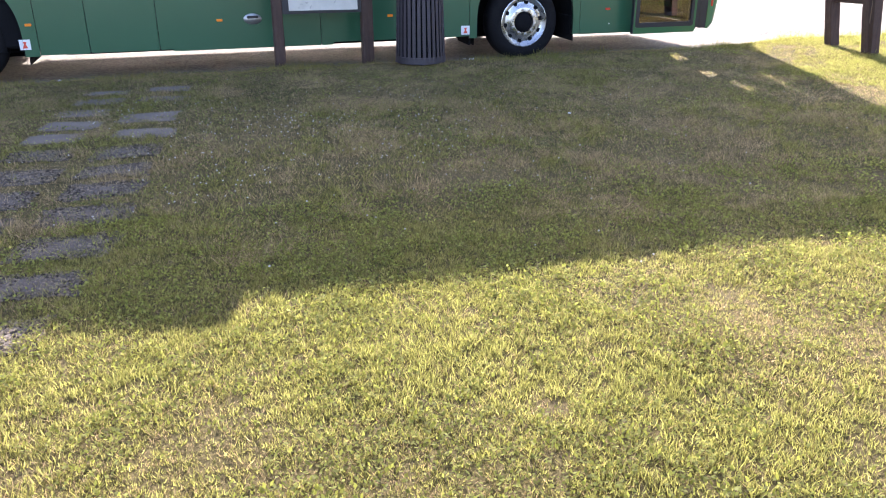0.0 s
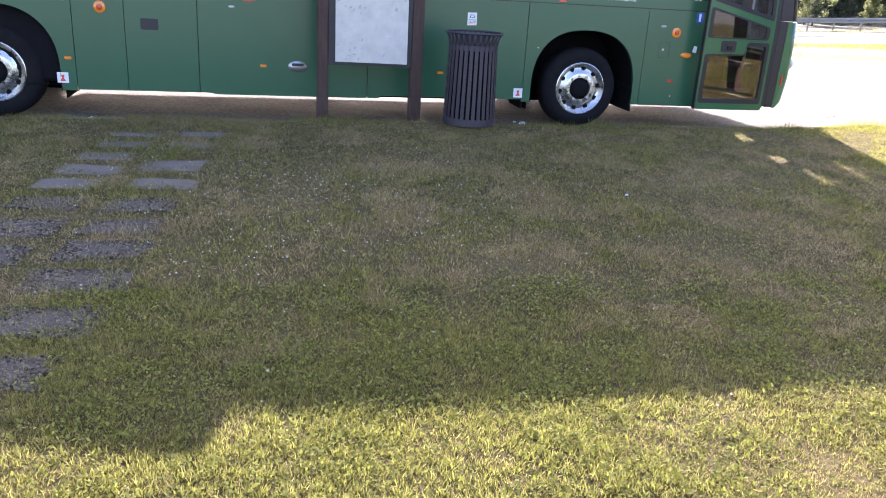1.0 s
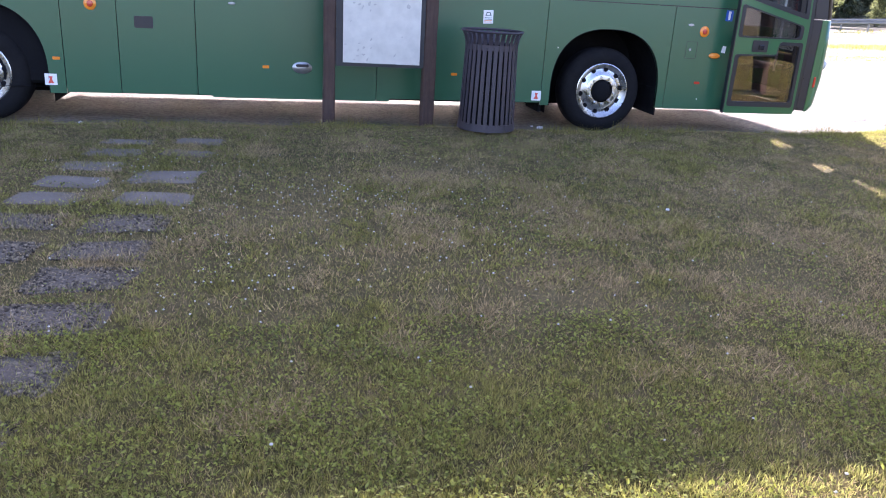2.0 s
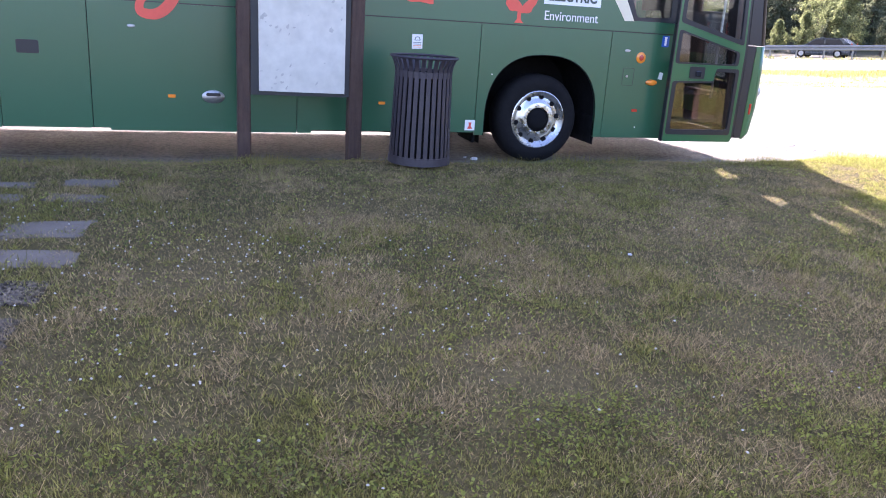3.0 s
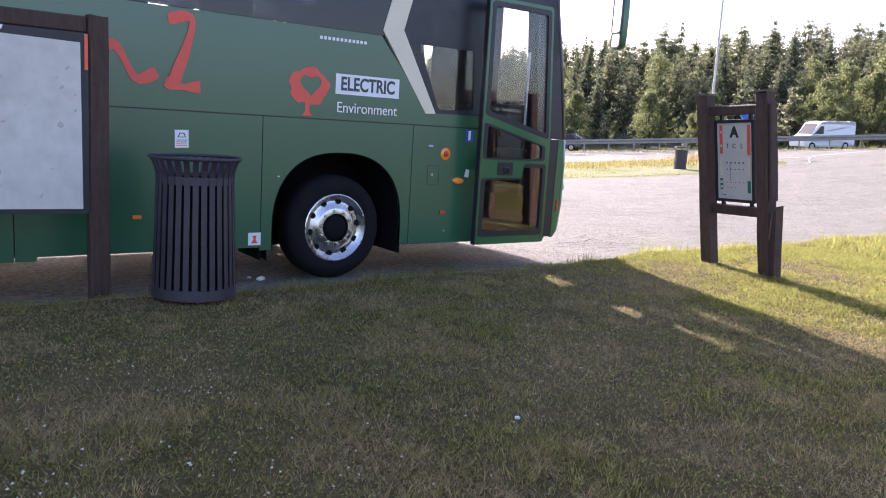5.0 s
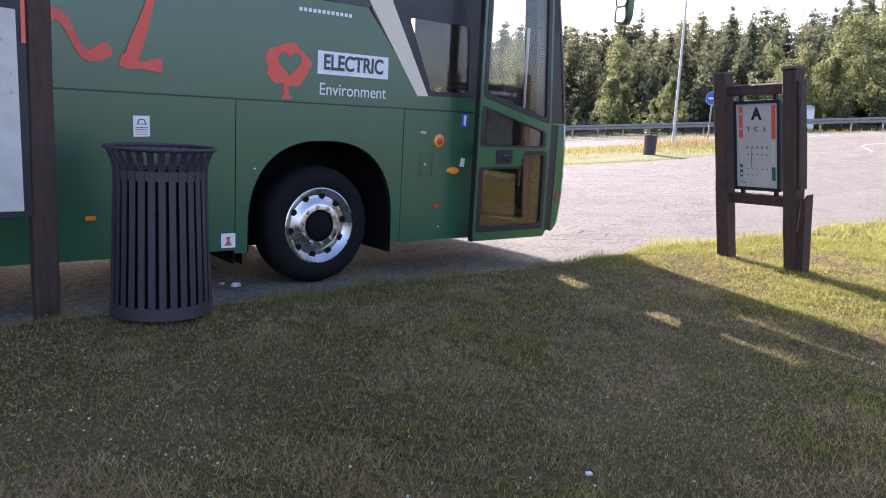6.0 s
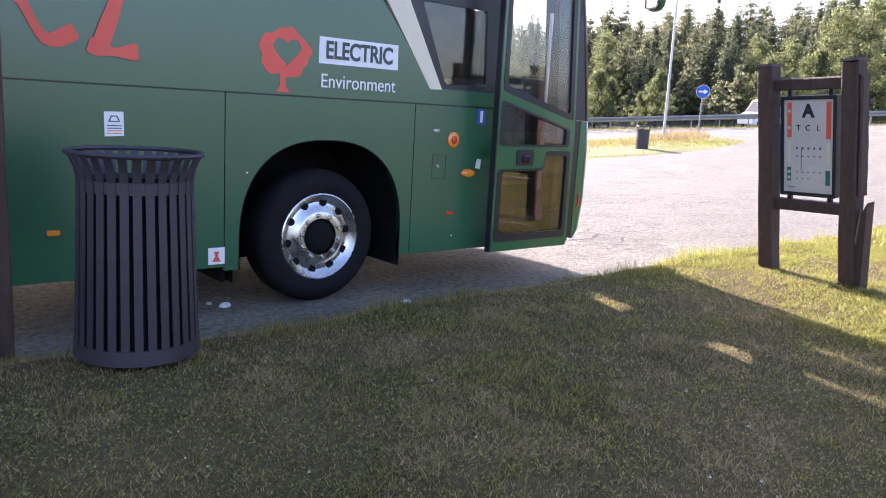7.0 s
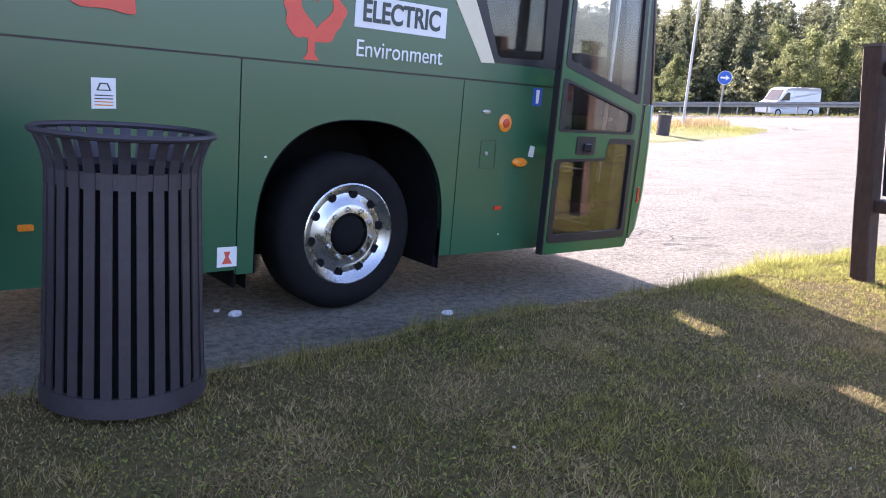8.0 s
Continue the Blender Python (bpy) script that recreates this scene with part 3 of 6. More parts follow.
for cx, x0, x1 in ((3.06, 2.337, 3.778), (-3.16, -3.943, -2.387)):
    out = [(x0, 0.09)] + [(x1, 0.09)] + [(x1, BELT - 0.006), (x0, BELT - 0.006)]
    a = arch(cx, 0.25, 0.625, 0.905, 0.09)
    out = [(x0, 0.09), (x0, BELT - 0.006), (x1, BELT - 0.006), (x1, 0.09)] + a
    wing = plate("wheel_panel", out, [], M_GREEN, bus)
    bm = bmesh.new()
    ring_in, ring_out = arch(cx, 0.25, 0.625, 0.905, 0.09), arch(cx, 0.25, 0.631, 0.911, 0.09)
    va = [bm.verts.new(side_put(u, v, 0.004)) for u, v in ring_in]
    vb = [bm.verts.new(side_put(u, v, 0.0)) for u, v in ring_out]
    vc = [bm.verts.new(side_put(u, v, -0.06)) for u, v in ring_in]
    for k in range(len(va) - 1):
        bm.faces.new((va[k], va[k + 1], vb[k + 1], vb[k]))
        bm.faces.new((va[k], va[k + 1], vc[k + 1], vc[k]))
    part("arch_lip", bm, M_LINER, wing, smooth=True)
    big = arch(cx, 0.25, 0.655, 0.93, 0.0)
    for to in (side_put, far_put):
        bm = bmesh.new()
        va, vb = [bm.verts.new(to(u, v, -0.031)) for u, v in big], [bm.verts.new(to(u, v, -0.75)) for u, v in big]
        for k in range(len(va) - 1):
            bm.faces.new((va[k], va[k + 1], vb[k + 1], vb[k]))
        bm.faces.new(vb)
        part("arch_liner", bm, M_LINER, bus)
# dark joint behind the belt line, upper side, window band
plate("belt_joint", [(-5.55, BELT - 0.03), (4.575, BELT - 0.03), (4.575, BELT + 0.02), (-5.55, BELT + 0.02)], [], M_BLACK, bus, "", -0.04, -0.008)
plate("side_panel", [(-5.55, BELT + 0.004), (4.575, BELT + 0.004), (4.575, 1.30), (3.93, 1.30), (3.40, SILL), (-5.55, SILL)], [], M_GREEN, bus, "", -0.03, 0.0)
plate("window_band", [(-5.5, SILL + 0.004), (3.46, SILL + 0.004), (3.46, 1.99), (3.72, 2.86), (-5.5, 2.86)], [], M_TINT, bus, "dark tinted side windows in one band", -0.012, -0.004)
for x in np.arange(-5.5, 3.4, 1.48):
    plate("window_pillar", [(x, SILL), (x + 0.09, SILL), (x + 0.09, 2.86), (x, 2.86)], [], M_BLACK, bus, "", -0.06, -0.014)
plate("stripe_backing", [(3.86, 1.305), (4.05, 1.305), (3.66, 2.0), (3.90, 2.86), (3.60, 2.86), (3.36, 1.95)], [], M_BLACK, bus, "", -0.07, -0.034)
# cream stripe with its kink, and the front side window
plate("cream_stripe", [(3.905, 1.292), (4.015, 1.296), (3.625, 2.0), (3.80, 2.62), (3.60, 2.62), (3.412, 1.975)], [], M_CREAM, bus, "cream angled stripe", -0.03, 0.003)
win = [(3.80, 1.90), (4.05, 1.335), (4.455, 1.35), (4.43, 1.90)]
plate("front_side_frame", [(4.015, 1.297), (4.575, 1.305), (4.575, 2.86), (3.87, 2.86), (3.63, 2.0)], [round_corners(win, 0.03)], M_BLACK, bus, "black glazed surround", -0.03, -0.002)
plate("front_side_window", round_corners([(3.80, 1.90), (4.05, 1.335), (4.455, 1.35), (4.43, 1.90)], 0.03), [], M_GLASS, bus, "", -0.02, -0.012)
# cantrail and roof, with its cooling unit
bm = bmesh.new()
sec = [(SIDE, 2.86), (SIDE + 0.01, 2.95), (SIDE + 0.06, 3.06), (SIDE + 0.18, 3.13), (SIDE + 0.5, ROOF), (FAR - 0.5, ROOF), (FAR - 0.18, 3.13), (FAR - 0.06, 3.06), (FAR - 0.01, 2.95), (FAR, 2.86), (FAR - 0.3, 2.84), (SIDE + 0.3, 2.84)]
r0 = [bm.verts.new((REAR + 0.25, y, z)) for y, z in sec]
ra = [bm.verts.new((1.16, y, z)) for y, z in sec]
rb = [bm.verts.new((1.30, y, z + (0.025 if z > 2.9 else 0))) for y, z in sec]
r1 = [bm.verts.new((5.2, y, z + (0.10 if z > 2.9 else 0))) for y, z in sec]
r2 = [bm.verts.new((5.50, SIDE + WIDE / 2 + (y - SIDE - WIDE / 2) * 0.9, 2.84 + (z - 2.84) * 0.7)) for y, z in sec]
for a, b in ((r0, ra), (ra, rb), (rb, r1), (r1, r2)):
    for k in range(len(sec)):
        bm.faces.new((a[k], a[(k + 1) % len(sec)], b[(k + 1) % len(sec)], b[k]))
bm.faces.new(r0), bm.faces.new(r2)
part("roof", bm, M_GREEN, bus, smooth=True)
bm = a_box(-1.7, 0.30, SIDE + 0.30, FAR - 0.35, ROOF - 0.02, ROOF + 0.035, 0.02, 3)
unit = part("roof_cooling_unit", bm, M_WHITE, bus, "low white roof unit", smooth=True)
bm = bmesh.new()
slab(bm, round_corners([(0.32, 3.12), (1.115, 3.12), (1.115, 3.305), (0.32, 3.20)], 0.012, 2), [], SIDE + 0.28, FAR - 0.35, lambda u, v, d: Vector((u, d, v)))
part("unit_scoop", bm, M_WHITE, unit)
# far side, rear, floor
far_low = [(-5.55, 0.15), (-3.8, 0.15), (-3.8, 0.9), (-2.5, 0.9), (-2.5, 0.15), (2.42, 0.15), (2.42, 0.9), (3.7, 0.9), (3.7, 0.10), (5.70, 0.10), (5.70, 1.45), (5.62, 1.70), (3.98, 1.70), (3.98, 1.93), (-5.55, 1.93)]
plate("far_side_panel", far_low, [], M_GREEN, bus, "", -0.03, 0.0, far_put)
plate("far_window_band", [(-5.5, 1.934), (3.98, 1.934), (3.98, 2.58), (-5.5, 2.58)], [], M_GLASS, bus, "clear side windows", -0.012, -0.004, far_put)
# unseen cab side, added to block the sun except through two small openings
sun_openings = [rounded(5.29, 1.86, 5.45, 2.06, 0.02), rounded(5.29, 2.34, 5.45, 2.55, 0.02)]
plate("sun_block_panel", [(3.984, 1.704), (5.61, 1.704), (5.44, 2.58), (3.984, 2.58)], sun_openings, M_BLACK, bus, "", -0.03, 0.0, far_put)
for o in sun_openings:
    plate("sun_opening_pane", o, [], M_GLASS, bus, "", -0.02, -0.012, far_put).visible_shadow = False
plate("far_side_panel", [(-5.55, 2.584), (5.42, 2.584), (5.38, 2.86), (-5.55, 2.86)], [], M_GREEN, bus, "", -0.03, 0.0, far_put)
plate("inner_wall", [(-5.5, 0.14), (2.30, 0.14), (2.30, 1.15), (-5.5, 1.15)], [rounded(-3.85, 0.141, -2.47, 1.0, 0.02)], M_LINER, bus, "", -0.06, -0.035)
plate("inner_wall", [(3.80, 0.14), (4.54, 0.14), (4.54, 1.15), (3.80, 1.15)], [], M_LINER, bus, "", -0.06, -0.035)
plate("luggage_rack", [(-5.4, 2.42), (3.6, 2.42), (3.6, 2.80), (-5.4, 2.80)], [], M_INSIDE, bus, "", -0.5, -0.09)
plate("luggage_rack", [(-5.4, 2.42), (3.6, 2.42), (3.6, 2.80), (-5.4, 2.80)], [], M_INSIDE, bus, "", -0.5, -0.09, far_put)
for x in (-5.5, -4.0, -2.5, -1.0, 0.5, 2.0, 3.5, 4.4):
    plate("window_pillar", [(x, 1.93), (x + 0.09, 1.93), (x + 0.09, 2.86), (x, 2.86)], [], M_BLACK, bus, "", -0.06, -0.014, far_put)
part("rear_panel", a_box(REAR, REAR + 0.36, SIDE + 0.005, FAR - 0.005, 0.30, 3.0, 0.12, 3), M_GREEN, bus, smooth=True)
floor_bm = bmesh.new()
slab(floor_bm, [(-5.5, SIDE + 0.04), (4.5, SIDE + 0.04), (4.5, SIDE + 1.05), (5.45, SIDE + 1.05), (5.45, FAR - 0.04), (-5.5, FAR - 0.04)], [], 1.02, 1.10, lambda u, v, d: Vector((u, v, d)))
part("cabin_floor", floor_bm, M_INSIDE, bus)
for k, (x0, x1, z) in enumerate(((4.56, 5.5, 0.30), (4.56, 5.5, 0.58), (4.56, 5.5, 0.84))):
    part("entrance_step", a_box(x0, x1, SIDE + 0.10 + 0.3 * k, SIDE + 1.05, z - 0.05, z, 0.008), M_INSIDE, bus, "grey entrance step")
part("chassis", a_box(-5.3, 2.30, SIDE + 0.10, FAR - 0.15, 0.16, 1.0, 0.03), M_LINER, bus)
# unseen box added to keep skylight off the road under the coach
part("underfloor_shade_box", a_box(-2.25, 2.20, SIDE + 0.55, FAR - 0.40, 0.015, 0.17, 0.03), M_LINER, bus)
part("front_axle", a_box(2.8, 3.3, SIDE + 0.35, FAR - 0.35, 0.12, 0.36, 0.03), M_LINER, bus)


def plan_corner(x_front, bow, r, n=7):
    """Half plan of the front, from the near side round the corner to the far side: (x, y)."""
    pts = []
    for k in range(n + 1):
        a = radians(-90 + 90 * k / n)
        pts.append((x_front - bow - r + r * math.cos(a), SIDE + r + r * math.sin(a)))
    for k in range(1, 8):
        t = k / 8
        pts.append((x_front - bow + bow * math.sin(math.pi * t), SIDE + r + (WIDE - 2 * r) * t))
    for k in range(n + 1):
        a = radians(90 * k / n)
        pts.append((x_front - bow - r + r * math.cos(a), FAR - r + r * math.sin(a)))
    return pts


def front_shell(name, levels, material, thick, label="", first=0, last=None):
    """A band round the front, lofted through (height, front x, bow, radius)."""
    bm = bmesh.new()
    rows = []
    for z, xf, bow, r in levels:
        pts = plan_corner(xf, bow, r)[first:last]
        rows.append([bm.verts.new((x, y, z)) for x, y in pts])
    for a, b in zip(rows, rows[1:]):
        for k in range(len(a) - 1):
            bm.faces.new((a[k], a[k + 1], b[k + 1], b[k]))
    ob = part(name, bm, material, bus, label, smooth=True)
    md = ob.modifiers.new("thickness", "SOLIDIFY")
    md.thickness, md.offset = thick, 1 if material is M_BLACK else -1
    return ob


front_shell("front_panel", [(0.09, 5.80, 0.12, 0.08), (0.16, 5.88, 0.13, 0.10), (0.45, 5.92, 0.13, 0.10), (0.85, 5.92, 0.13, 0.10), (1.12, 5.90, 0.13, 0.10)], M_GREEN_L, 0.02, "rounded green front")
front_shell("windscreen", [(1.124, 5.895, 0.13, 0.10), (1.9, 5.775, 0.13, 0.10), (2.45, 5.665, 0.13, 0.10), (2.86, 5.57, 0.13, 0.10)], M_GLASS, 0.008, "large curved windscreen", 2, -1)
front_shell("windscreen_pillar", [(1.124, 5.90, 0.13, 0.10), (1.9, 5.78, 0.13, 0.10), (2.45, 5.67, 0.13, 0.10), (2.86, 5.575, 0.13, 0.10)], M_BLACK, 0.05, "black front pillar", 0, 4)
front_shell("windscreen_pillar", [(1.124, 5.90, 0.13, 0.10), (1.9, 5.78, 0.13, 0.10), (2.45, 5.67, 0.13, 0.10), (2.86, 5.575, 0.13, 0.10)], M_BLACK, 0.05, "black front pillar", -2, None)
bm = bmesh.new()
bmesh.ops.create_uvsphere(bm, u_segments=16, v_segments=10, radius=0.16, matrix=Matrix.Translation((5.845, 10.26, 0.62)) @ Matrix.Diagonal((0.35, 1.0, 0.6, 1)))
part("headlight", bm, M_LAMP, bus, "clear headlamp cover", smooth=True)
part("side_marker", a_box(5.645, 5.675, 9.992, 10.03, 0.37, 0.49, 0.006), M_REDLENS, bus, "small red marker lamp")
plate("door_post", [(4.578, 0.085), (4.605, 0.085), (4.605, 2.86), (4.578, 2.86)], [], M_BLACK, bus, "", -0.05, -0.004)
plate("door_post", [(5.500, 0.10), (5.598, 0.10), (5.612, 1.12), (5.500, 1.12)], [], M_BLACK, bus, "", -0.30, -0.004)
plate("corner_panel", [(5.599, 0.09), (5.60, 0.09), (5.651, 0.16), (5.690, 0.45), (5.690, 0.85), (5.670, 1.12), (5.613, 1.12)], [], M_GREEN_L, bus, "", -0.03, 0.0)
plate("windscreen_pillar", [(5.500, 1.124), (5.668, 1.124), (5.548, 1.90), (5.438, 2.45), (5.342, 2.86), (5.28, 2.86), (5.400, 2.40)], [], M_BLACK, bus, "", -0.24, -0.001)
plate("door_jamb", [(5.315, 0.12), (5.499, 0.12), (5.499, 1.124), (5.40, 2.395), (5.20, 2.395), (5.315, 1.10)], [], M_BLACK, bus, "", -0.16, -0.006)
plate("door_header", [(4.605, 2.40), (5.48, 2.40), (5.46, 2.86), (4.605, 2.86)], [], M_BLACK, bus, "", -0.05, -0.004)

# the plug door, pushed out and a little back
DX, DY = -0.19, 0.20


def door_put(u, v, d):
    return Vector((u + DX, SIDE - DY - d, v))


panes = {"upper": [(4.645, 1.325), (5.462, 1.125), (5.375, 2.35), (4.645, 2.35)],
         "middle": [(4.640, 1.250), (5.430, 1.050), (5.430, 0.905), (4.640, 0.905)],
         "lower": [(4.640, 0.165), (5.460, 0.165), (5.455, 0.870), (5.165, 0.870), (5.150, 0.735), (4.640, 0.725)]}
pane_out = {k: round_corners(v, 0.035) for k, v in panes.items()}
door_out = round_corners([(4.61, 0.085), (5.495, 0.085), (5.495, 1.05), (5.405, 2.39), (4.61, 2.39)], 0.03)
door = plate("entrance_door", door_out, list(pane_out.values()), M_GREEN_L, bus, "green plug door standing slightly open", -0.045, 0.0, door_put)
for k, o in pane_out.items():
    cx, cz = sum(p[0] for p in o) / len(o), sum(p[1] for p in o) / len(o)
    inner = [(cx + (u - cx) * 0.90, cz + (v - cz) * (0.925 if k == "upper" else 0.88)) for u, v in o]
    seal = [(cx + (u - cx) * 1.008, cz + (v - cz) * 1.012) for u, v in o]
    plate("pane_seal", seal, [inner], M_BLACK, door, "black pane surround", -0.02, 0.004, door_put)
    plate("pane", o, [], M_GLASS if k == "upper" else M_DOORGLASS, door, "clear door glass", -0.022, -0.014, door_put).visible_shadow = False
plate("door_edge_seal", [(4.600, 0.085), (4.612, 0.085), (4.612, 2.39), (4.600, 2.39)], [], M_BLACK, door, "", -0.05, 0.004, door_put)
plate("door_edge_seal", [(5.496, 0.12), (5.512, 0.12), (5.512, 1.05), (5.42, 2.36), (5.406, 2.36), (5.496, 1.05)], [], M_BLACK, door, "", -0.045, -0.005, door_put)
plate("handle_recess", rounded(4.83, 0.755, 5.02, 0.880, 0.015), [], M_BLACK, door, "black door handle recess", -0.01, 0.006, door_put)
part("door_handle", a_box(4.90 + DX, 4.97 + DX, SIDE - DY - 0.025, SIDE - DY - 0.006, 0.780, 0.835, 0.008), M_DARKGLASS, door, "glossy black door handle")
bm = bmesh.new()
tube(bm, (5.22 + DX, SIDE - DY + 0.10, 0.55), (5.22 + DX, SIDE - DY + 0.10, 1.95), 0.014)
tube(bm, (5.22 + DX, SIDE - DY + 0.10, 1.0), (5.22 + DX, SIDE - DY + 0.046, 1.0), 0.012)
part("grab_rail", bm, M_STEEL, door, "steel grab rail")

# inside the cab
bm = bmesh.new()
box(bm, 5.05, 5.58, SIDE + 1.0, FAR - 0.25, 1.0, 1.30, 0.06, 3)
box(bm, 4.95, 5.35, SIDE + 1.35, FAR - 0.3, 1.15, 1.31, 0.06, 3)
box(bm, 5.15, 5.60, SIDE + 0.30, SIDE + 1.28, 1.0, 1.46, 0.05, 3)
part("dashboard", bm, M_INSIDE, bus, "dark grey dashboard", smooth=True)
bm = bmesh.new()
m = Matrix.Translation((4.85, SIDE + 1.85, 1.52)) @ pose(0, 0, 0, 0, 60, 0)
lathe(bm, [(0.23 + 0.016 * math.cos(a), 0.016 * math.sin(a)) for a in np.linspace(0, 2 * math.pi, 9)[:-1]], 28, m, True)
for a in (0, 120, 240):
    tube(bm, m @ Vector((0, 0, 0)), m @ Vector((0.22 * math.cos(radians(a)), 0.22 * math.sin(radians(a)), 0)), 0.014)
part("steering_wheel", bm, M_BLACK, bus, smooth=True)
for y in (SIDE + 1.85,):
    bm = bmesh.new()
    box(bm, 4.0, 4.5, y - 0.25, y + 0.25, 1.35, 1.48, 0.05, 3)
    box(bm, 3.92, 4.06, y - 0.24, y + 0.24, 1.40, 2.10, 0.06, 3)
    box(bm, 3.92, 4.04, y - 0.13, y + 0.13, 2.10, 2.32, 0.05, 3)
    box(bm, 4.15, 4.35, y - 0.1, y + 0.1, 1.10, 1.36, 0.02)
    part("driver_seat", bm, M_SEAT, bus, "dark blue driver seat", smooth=True)
for x in np.arange(-5.0, 3.2, 0.8):
    for y in (SIDE + 0.30, SIDE + 0.78, FAR - 0.78, FAR - 0.30):
        bm = bmesh.new()
        box(bm, x, x + 0.42, y - 0.21, y + 0.21, 1.42, 1.56, 0.05, 2)
        box(bm, x - 0.08, x + 0.08, y - 0.21, y + 0.21, 1.45, 2.18, 0.06, 2)
        box(bm, x + 0.1, x + 0.3, y - 0.05, y + 0.05, 1.10, 1.43)
        part("passenger_seat", bm, M_SEAT, bus, smooth=True)
bm = bmesh.new()
for y0 in (SIDE + 0.9, SIDE + 1.7):
    tube(bm, (5.72, y0, 1.15), (5.64, y0 + 0.55, 1.62), 0.012)
    tube(bm, (5.66, y0 + 0.25, 1.45), (5.63, y0 + 0.85, 1.75), 0.010)
part("wiper", bm, M_BLACK, bus)
bm = bmesh.new()
box(bm, 4.45, 4.60, SIDE + 0.95, SIDE + 1.0, 1.1, 1.75, 0.02, 2)
part("cab_partition", bm, M_INSIDE, bus, smooth=True)
# added boards behind the windscreen, gapped so only small sun spots reach the lawn
LIGHT_BLOCKS = [((0.76, 1.085), (1.45, 2.385)), ((1.205, 2.05), (1.45, 2.385)), ((0.76, 1.215), (2.385, 2.79)), ((1.345, 2.05), (2.385, 2.79)), ((1.085, 1.205), (1.45, 2.08)), ((1.07, 1.36), (2.31, 2.45))]
for (y0, y1), (z0, z1) in LIGHT_BLOCKS:
    wide = y1 - y0 > 0.3
    part("light_block" if wide else "light_block_strip", a_box(5.36 if wide else 5.352, 5.38 if wide else 5.386, SIDE + y0, SIDE + y1, z0, z1, 0.004), M_INSIDE, bus, "added grey board that blocks sunlight in the cab" if wide else "")
part("ceiling_lining", a_box(-5.4, 5.3, SIDE + 0.1, FAR - 0.1, 2.80, 2.83), M_INSIDE, bus)


# wheels
def wheel(cx, y0, sign):
    """A wheel at x = cx with its outer face at y0; sign -1 faces the near side."""
    m = Matrix.Translation((cx, y0, 0.25)) @ pose(0, 0, 0, 90 if sign < 0 else -90, 0, 0)
    bm = bmesh.new()
    lathe(bm, [(0.285, 0.0), (0.30, 0.012), (0.36, 0.022), (0.415, 0.012), (0.445, -0.02), (0.46, -0.06), (0.46, -0.20), (0.445, -0.25), (0.30, -0.27), (0.285, -0.25)], 56, m, True)
    tyre = part("tyre", bm, M_RUBBER, bus, "black coach tyre", smooth=True)
    bm = bmesh.new()
    lathe(bm, [(0.298, 0.012), (0.290, 0.016), (0.278, 0.004), (0.262, -0.012), (0.235, -0.030), (0.205, -0.022), (0.178, 0.006), (0.166, 0.010), (0.125, 0.010), (0.122, -0.02), (0.122, -0.06), (0.270, -0.06), (0.298, -0.02)], 64, m, True)
    rim = part("rim", bm, M_CHROME, tyre, "polished alloy rim with ten round holes", smooth=True)
    for k in range(10):
        a = 2 * math.pi * (k + 0.25) / 10
        c = m @ Vector((0.234 * math.cos(a), 0.234 * math.sin(a), -0.026))
        bm = bmesh.new()
        bmesh.ops.create_cone(bm, cap_ends=True, segments=16, radius1=0.026, radius2=0.026, depth=0.012, matrix=Matrix.Translation(c) @ m.to_3x3().to_4x4())
        part("rim_hole", bm, M_LINER, rim)
        c = m @ Vector((0.147 * math.cos(a + 0.31), 0.147 * math.sin(a + 0.31), 0.010))
        bm = bmesh.new()
        bmesh.ops.create_cone(bm, cap_ends=True, segments=6, radius1=0.017, radius2=0.016, depth=0.03, matrix=Matrix.Translation(c) @ m.to_3x3().to_4x4())
        bmesh.ops.create_cone(bm, cap_ends=True, segments=8, radius1=0.010, radius2=0.006, depth=0.05, matrix=Matrix.Translation(c) @ m.to_3x3().to_4x4())
        part("wheel_nut", bm, M_CHROME, rim)
    bm = bmesh.new()
    lathe(bm, [(0.0, 0.028), (0.06, 0.026), (0.10, 0.010), (0.118, -0.015), (0.118, -0.05), (0.0, -0.05)], 32, m)
    part("hub", bm, M_LINER, tyre, "dark hub cap", smooth=True)


wheel(3.06, SIDE + 0.075, -1)
wheel(-3.16, SIDE + 0.075, -1)
wheel(3.06, FAR - 0.075, 1)
wheel(-3.16, FAR - 0.075, 1)

# mirror hanging from its arm ahead of the door
bm = bmesh.new()
bend = [(5.30, 9.98, 2.93), (5.52, 9.88, 3.00), (5.72, 9.74, 3.00), (5.86, 9.62, 2.92), (5.90, 9.57, 2.80), (5.89, 9.55, 2.66)]
for p, q in zip(bend, bend[1:]):
    tube(bm, p, q, 0.035, n=10)
part("mirror_arm", bm, M_BLACK, bus, smooth=True)
MIRROR = Matrix.Translation((5.885, 9.55, 0)) @ pose(0, 0, 0, 0, 0, -17)


def mirror_ring(z, half, back, face, n=20):
    """One level of the housing: a flat glass side and a rounded back."""
    out = []
    for k in range(n):
        a = 2 * math.pi * k / n
        c, sn = math.cos(a), math.sin(a)
        out.append(MIRROR @ Vector((math.copysign(abs(c) ** 0.6, c) * (back if c > 0 else face), math.copysign(abs(sn) ** 0.6, sn) * half, z)))
    return out


